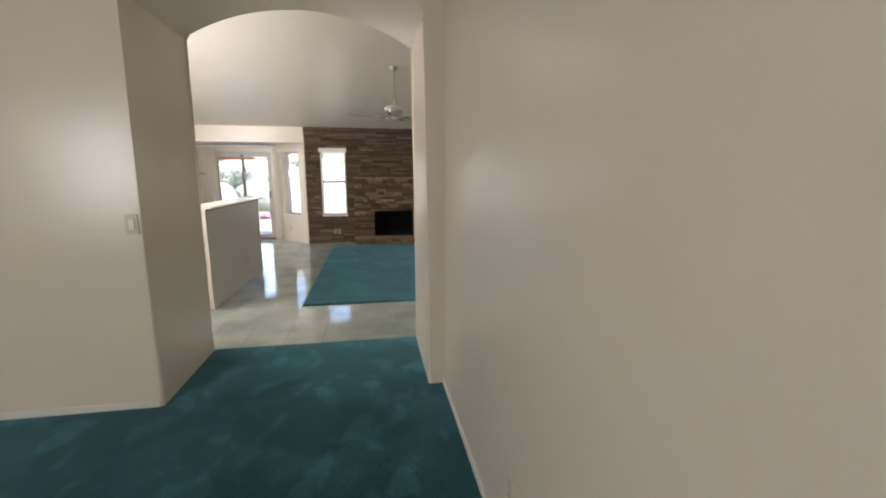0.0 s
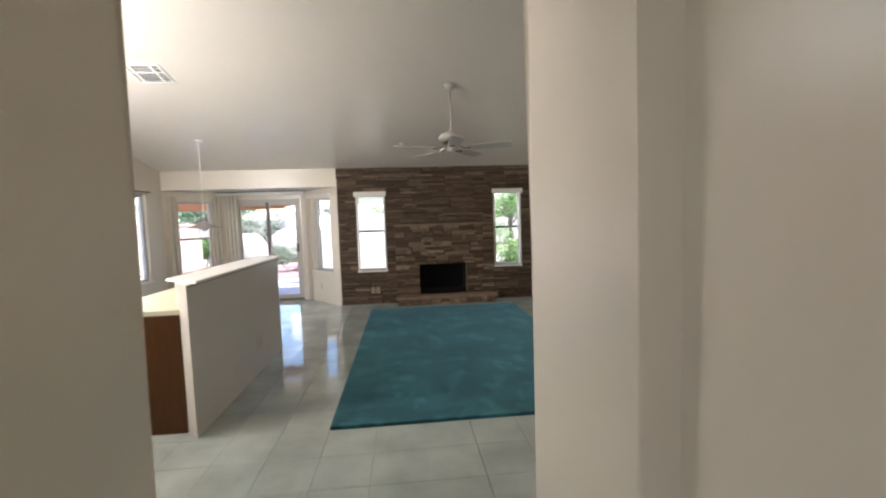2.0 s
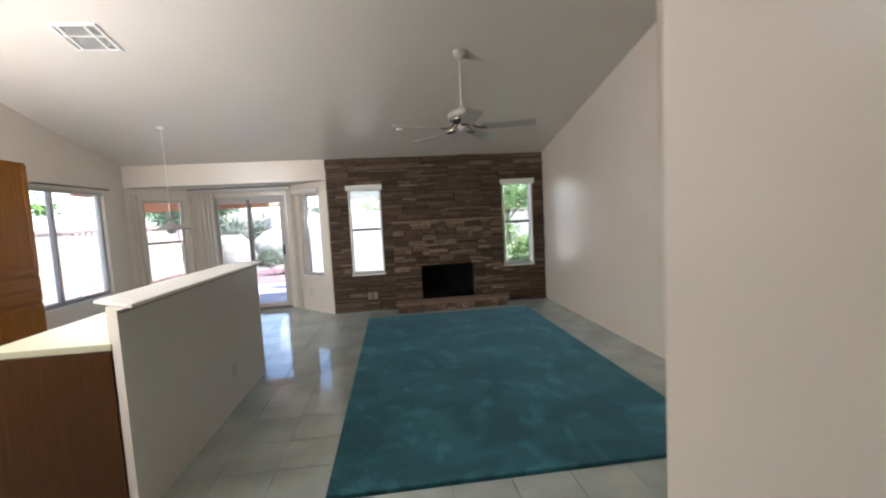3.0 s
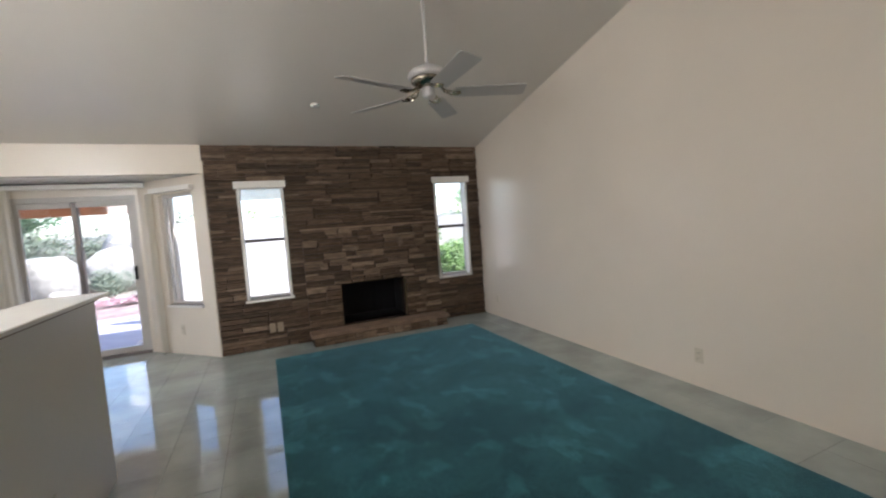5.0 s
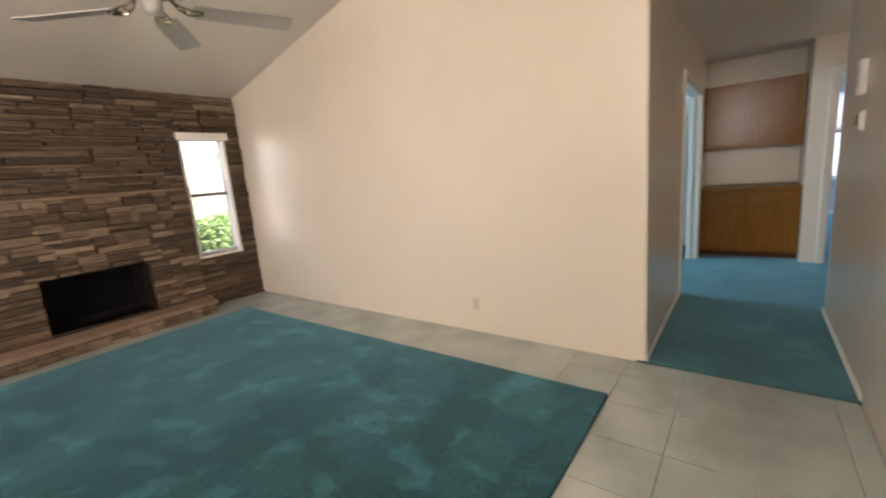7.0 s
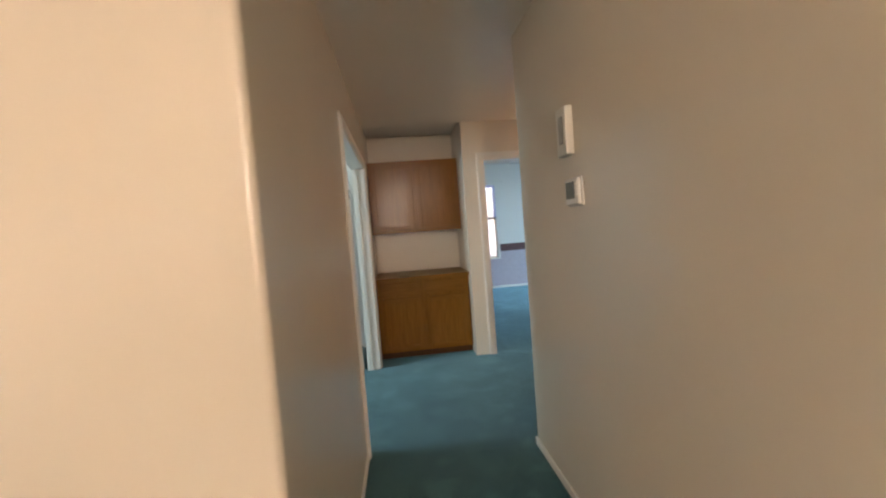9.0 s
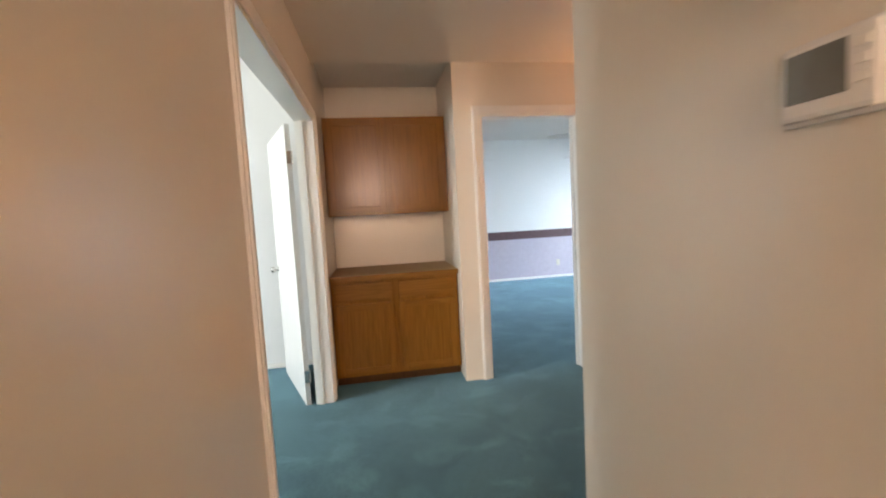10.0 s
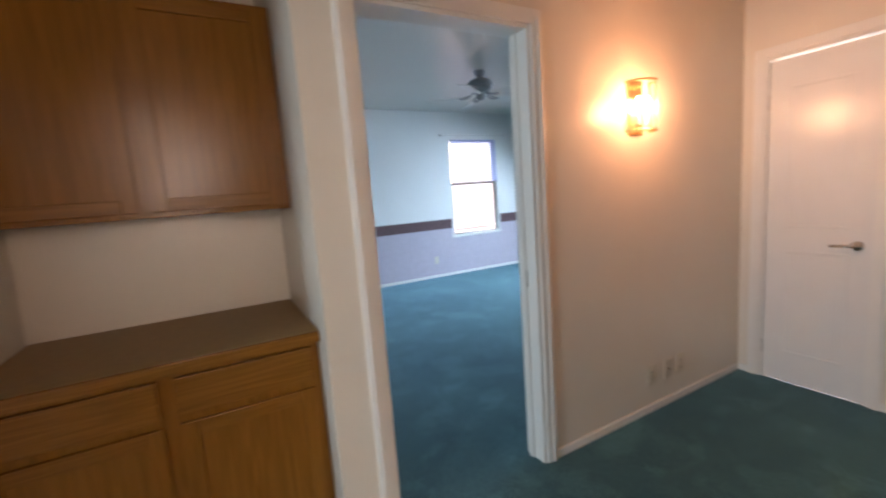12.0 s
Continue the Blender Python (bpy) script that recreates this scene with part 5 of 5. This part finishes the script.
bush((-4.92, 19.0, GZ), (0.55, 0.45, 0.42), 3000, 0.03, M_SAGE, "rounded grey-green sage bush beyond the gravel bed", 21)
bush((-3.9, 18.9, GZ), (0.35, 0.3, 0.3), 1600, 0.03, M_SAGE, "small grey-green bush beside the boulder", 22)
bush((-4.1, 17.4, GZ), (0.9, 0.35, 0.12), 2200, 0.026, M_PINK, "low mat of pink flowers in the gravel bed", 23)
bush((-2.3, 18.6, GZ), (0.8, 0.6, 0.5), 2200, 0.05, M_SAGE, "grey-green desert shrub in the yard", 24)
bush((-2.9, 23.0, GZ), (0.9, 0.6, 0.5), 2200, 0.05, M_SAGE, "grey-green shrub in front of the garden wall", 25)
bush((2.25, 11.9, GZ), (0.72, 0.42, 0.66), 6500, 0.032, M_LEAF, "dense bright green hedge bush outside the window", 26)
bush((3.3, 12.5, GZ), (0.8, 0.5, 0.62), 5000, 0.034, M_LEAF, "dense green hedge bush beside the other", 27)
for k, (x, y, r) in enumerate(((-4.2, 25.8, (1.5, 0.8, 1.0)), (-6.6, 25.6, (1.4, 0.8, 1.15)), (-2.0, 25.9, (1.4, 0.8, 0.9)), (-8.8, 24.8, (1.4, 1.0, 1.2)))):
    bush((x, y, GZ), r, 2600, 0.07, M_SAGE, ("pale silvery shrub in front of the garden wall", "tall grey-green shrub above the boulders", "low spreading silvery shrub by the wall", "broad grey-green shrub behind the tree")[k], 60 + k)


def agave(at, r, seed, label):
    """A rosette of stiff tapering leaves."""
    g = thing("agave", at, label, "plant")
    rnd = random.Random(seed)
    for k in range(22):
        a, up = k * 2.399, 0.25 + 0.75 * k / 22
        c, s = math.cos(a), math.sin(a)
        bm = bmesh.new()
        rings = []
        for t in (0.0, 0.3, 0.65, 1.0):
            d, z, w = r * t * math.cos(up), r * t * math.sin(up) * (1 + 0.1 * rnd.random()), 0.045 * (1.2 - t) * (0.6 + 0.8 * min(t * 3, 1)) + 0.001
            p = Vector((c * d, s * d, z + 0.03))
            n = Vector((-s, c, 0)) * w
            rings.append([bm.verts.new(p - n + Vector((0, 0, w * 0.4))), bm.verts.new(p - Vector((0, 0, 0.012))), bm.verts.new(p + n + Vector((0, 0, w * 0.4)))])
        for q, e in zip(rings, rings[1:]):
            for i in (0, 1):
                bm.faces.new((q[i], q[i + 1], e[i + 1], e[i]))
        part("leaf", bm, M_SAGE, g)
    return g


pl = thing("path_light", (-3.25, 14.75, GZ), "small dark metal path light at the patio's edge", "garden light")
bm = bmesh.new()
cyl(bm, (0, 0, 0.22), 0.014, 0.44)
part("post", bm, M_BLACK, pl, smooth=True)
bm = bmesh.new()
lathe(bm, [(0.02, 0.43), (0.10, 0.45), (0.06, 0.50), (0.015, 0.53), (0.0, 0.535)])
part("shade", bm, M_BLACK, pl, "dark conical shade", True)
agave((-5.4, 20.5, GZ), 0.75, 1, "large grey-green agave in the gravel")
agave((-3.6, 19.3, GZ), 0.5, 2, "smaller grey-green agave near the boulder")
agave((-4.2, 20.6, GZ), 0.9, 3, "large pale agave at the back of the yard")
bush((-6.9, 20.9, GZ), (0.7, 0.6, 0.55), 2000, 0.05, M_SAGE, "silvery desert shrub behind the agaves", 31)
bush((-8.3, 20.0, GZ), (0.9, 0.7, 0.7), 2200, 0.05, M_LEAF, "olive green shrub behind the agaves", 32)
for k in range(26):
    a = k * 0.243
    bush((22 * math.cos(a) + (k % 3), 14 + 24 * math.sin(a) if math.sin(a) > 0 else -30, GZ), (2.0, 1.5, 1.1 + 0.3 * (k % 3)), 700, 0.16, M_LEAF if k % 2 else M_SAGE, "distant scrub at the edge of the yard", 40 + k) if math.sin(a) > 0.05 else None
slab("neighbour_wall_east", (19.6, -8.0, GZ), (19.75, 9.0, 1.75), M_STUCCO)
tagged(bpy.data.objects["neighbour_wall_east"], "sunlit stucco wall outside the bedroom window", kind="structure")

# unseen slab, sized to keep a sun patch off the bedroom carpet
slab("sun_block_east", (10.07, -1.4, 2.70), (11.35, 5.1, 2.80), M_STUCCO)
tagged(bpy.data.objects["sun_block_east"], "unseen slab added to block sun at the bedroom window", kind="structure")

# ---- pieces: ledge stones ----
def stone_mesh(seed, material):
    rnd = random.Random(seed)
    bm = bmesh.new()
    bmesh.ops.create_cube(bm, size=1)
    for v in bm.verts:
        if v.co.y < 0:
            v.co = Vector((v.co.x * (0.985 - 0.03 * rnd.random()), v.co.y - 0.0, v.co.z * (0.93 - 0.16 * rnd.random())))
            v.co.y += 0.28 * rnd.random()
    fr = [f for f in bm.faces if f.normal.y < -0.5]
    bmesh.ops.inset_region(bm, faces=fr, thickness=0.03, depth=0.03)
    me = bpy.data.meshes.new("stone")
    bm.to_mesh(me)
    bm.free()
    me.materials.append(material)
    return me


STONES = [stone_mesh(k, M_STONE) for k in range(12)]
TANS = [stone_mesh(k + 20, M_TAN) for k in range(8)]
rnd = random.Random(5)


def holes_cut(spans, z, h, holes):
    for a, b, c, d in holes:
        if z + h * 0.5 > c and z + h * 0.5 < d:
            nxt = []
            for p, q in spans:
                if b <= p or a >= q:
                    nxt.append((p, q))
                else:
                    if a > p:
                        nxt.append((p, a))
                    if b < q:
                        nxt.append((b, q))
            spans = nxt
    return spans


LEDGE = 1.415
stones = []


def fill_band(x0, x1, z0, z1, fwd):
    """One band of ledge stone: short runs side by side, each with its own number of thin courses."""
    x = x0
    while x < x1 - 0.001:
        w = 0.14 + 0.22 * rnd.random() if fwd else 0.22 + 0.55 * rnd.random()
        if x1 - x - w < 0.18:
            w = x1 - x
        left, rows = z1 - z0, []
        while left > 0.001:
            h = rnd.choice((0.030, 0.038, 0.048, 0.062, 0.080) if fwd else (0.018, 0.024, 0.030, 0.036, 0.044, 0.066)) * (0.9 + 0.25 * rnd.random())
            if left - h < 0.018:
                h = left
            rows.append(h)
            left -= h
        z = z0
        for h in rows:
            a, b = x + (rnd.random() - 0.5) * 0.05 * (x > x0), x + w
            cut = a + (b - a) * (0.3 + 0.4 * rnd.random())
            for p, q in ((a, cut), (cut, b)) if rnd.random() < 0.55 and b - a > 0.25 else ((a, b),):
                stones.append(((max(p, x0), q - max(p, x0), z, h), fwd))
            z += h
        x += w


def fill_face(x0, x1, edges, holes, fwd):
    """Bands of uneven height between the given levels, cut round the openings."""
    for lo, hi in zip(edges, edges[1:]):
        n = max(1, round((hi - lo) / 0.15))
        cuts = [lo] + [lo + (hi - lo) * (k + 0.35 * (rnd.random() - 0.5)) / n for k in range(1, n)] + [hi]
        for a, b in zip(cuts, cuts[1:]):
            for p, q in holes_cut([(x0, x1)], a, b - a, holes):
                fill_band(p, q, a, b, fwd)


SILL = WZ[0] - 0.033
WH = [(W1[0], W1[1], *WZ), (W2[0], W2[1], *WZ), (W1[0] - 0.023, W1[1] + 0.023, SILL, WZ[0]), (W2[0] - 0.023, W2[1] + 0.023, SILL, WZ[0])]
fill_face(-1.455, LX1 - 0.003, (0.0, SILL, WZ[0], LEDGE, WZ[1], ZS), WH + [(-0.44, 1.35, 0, LEDGE)], 0.0)
fill_face(-0.45, 1.36, (0.15, FZ[1], LEDGE), [(FX[0], FX[1], FZ[0] - 0.03, FZ[1])], 0.075)
sw = thing("stone_cladding", (0, LY1 + 0.03, 0), "dark brown dry-stacked ledge stone covering the fireplace wall", "stone cladding")
sw["kind"] = "structure"
# the chimney breast behind its stones
bm = bmesh.new()
for a, b in (((-0.44, -0.075, 0.0), (FX[0], 0.0, LEDGE)), ((FX[1], -0.075, 0.0), (1.35, 0.0, LEDGE)), ((FX[0], -0.075, FZ[1]), (FX[1], 0.0, LEDGE)), ((FX[0], -0.075, 0.0), (FX[1], 0.0, FZ[0] - 0.02))):
    box(bm, a, b)
part("breast_core", bm, M_MORTAR, sw)
bm = bmesh.new()
box(bm, (-0.46, -0.135, LEDGE), (1.37, 0.0, LEDGE + 0.022), 0.004)
part("ledge_course", bm, M_HEARTH, sw, "thin pale ledge course of stone")
order = sorted(range(len(stones)), key=lambda k: abs(stones[k][0][2] - 0.75) + (0 if stones[k][1] else 0.35))
own = set(order[:300])
rest = bmesh.new()
for k, ((x, w, zz, h), fwd) in enumerate(stones):
    d = 0.020 + 0.030 * rnd.random() + (0.020 if rnd.random() < 0.2 else 0)
    m = FL((x + w / 2, -fwd - d / 2, zz + h / 2)) @ Matrix.Diagonal((w - 0.003, d, h - 0.0015, 1))
    me_s = rnd.choice(TANS) if k in own and fwd and rnd.random() < 0.4 else STONES[rnd.randrange(12)]
    if k in own:
        ob = new("stone", me_s)
        ob.parent = sw
        ob.matrix_basis = m
    else:
        n0 = len(rest.verts)
        rest.from_mesh(me_s)
        rest.verts.ensure_lookup_table()
        for v in rest.verts[n0:]:
            v.co = m @ v.co
ob = part("stones", rest, M_STONE, sw)
tagged(ob, kind="stuff")
# hearth front stones
out = []
x = 0.02
while x < 1.77:
    w = min(0.07 + 0.13 * rnd.random(), 1.78 - x)
    cut = 0.035 + 0.035 * rnd.random()
    out += [(x, w, 0.0, 0.104)] if rnd.random() < 0.4 else [(x, w, 0.0, cut), (x, w, cut, 0.104 - cut)]
    x += w
for x, w, zz, h in out:
    ob = new("stone", rnd.choice(TANS))
    ob.parent = HEARTH
    ob.matrix_basis = FL((x + w / 2, 0.012, zz + h / 2)) @ Matrix.Diagonal((w - 0.006, 0.034 + 0.012 * rnd.random(), h - 0.004, 1))

# ---- pieces: floor tiles ----
bm = bmesh.new()
bmesh.ops.create_cube(bm, size=1)
top = [e for e in bm.edges if all(v.co.z > 0 for v in e.verts)]
bmesh.ops.bevel(bm, geom=top, offset=0.006, segments=1, affect="EDGES")
tile_me = bpy.data.meshes.new("tile")
bm.to_mesh(tile_me)
bm.free()
tile_me.materials.append(M_TILE)
PITCH, TX, TY = 0.345, -0.885, 6.975
FLOOR = bpy.data.objects["floor"]
FLOOR.data.materials[0] = M_GROUT


def lay(x0, x1, y0, y1):
    """One tile, cut to the rectangle, unless too little is left."""
    if x1 - x0 > 0.02 and y1 - y0 > 0.02:
        ob = new("tile", tile_me)
        ob.parent = FLOOR
        ob.matrix_basis = FL(((x0 + x1) / 2, (y0 + y1) / 2, -0.006)) @ Matrix.Diagonal((x1 - x0 - 0.003, y1 - y0 - 0.003, 0.0115, 1))


for i in range(-11, 10):
    for j in range(-8, 12):
        x0, y0 = TX + i * PITCH, TY + j * PITCH
        x1, y1 = x0 + PITCH, y0 + PITCH
        if y0 >= LY1:
            x0, x1 = max(x0, -4.1 if y0 < 10.6 else -3.75), min(x1, -1.75 if y0 < 10.6 else -2.15)
        x0, x1, y0, y1 = max(x0, LX0), min(x1, LX1), max(y0, LY0), min(y1, BY)
        if y0 >= y1 or x0 >= x1:
            continue
        cx, cy = (x0 + x1) / 2, (y0 + y1) / 2
        if RUG[0] < cx < RUG[1] and RUG[2] < cy < RUG[3]:
            if x1 > RUG[1]:
                lay(RUG[1], x1, y0, y1)
            if y1 > RUG[3]:
                lay(x0, min(x1, RUG[1]), RUG[3], y1)
            if y0 < RUG[2]:
                lay(x0, min(x1, RUG[1]), y0, RUG[2])
        elif cx > RUG[1] and x0 < RUG[1] and RUG[2] < cy < RUG[3]:
            lay(RUG[1], x1, y0, y1)
        elif RUG[0] < cx < RUG[1] and cy < RUG[2] < y1:
            lay(x0, x1, y0, RUG[2])
        elif RUG[0] < cx < RUG[1] and y0 < RUG[3] < cy:
            lay(x0, x1, RUG[3], y1)
        else:
            lay(x0, x1, y0, y1)
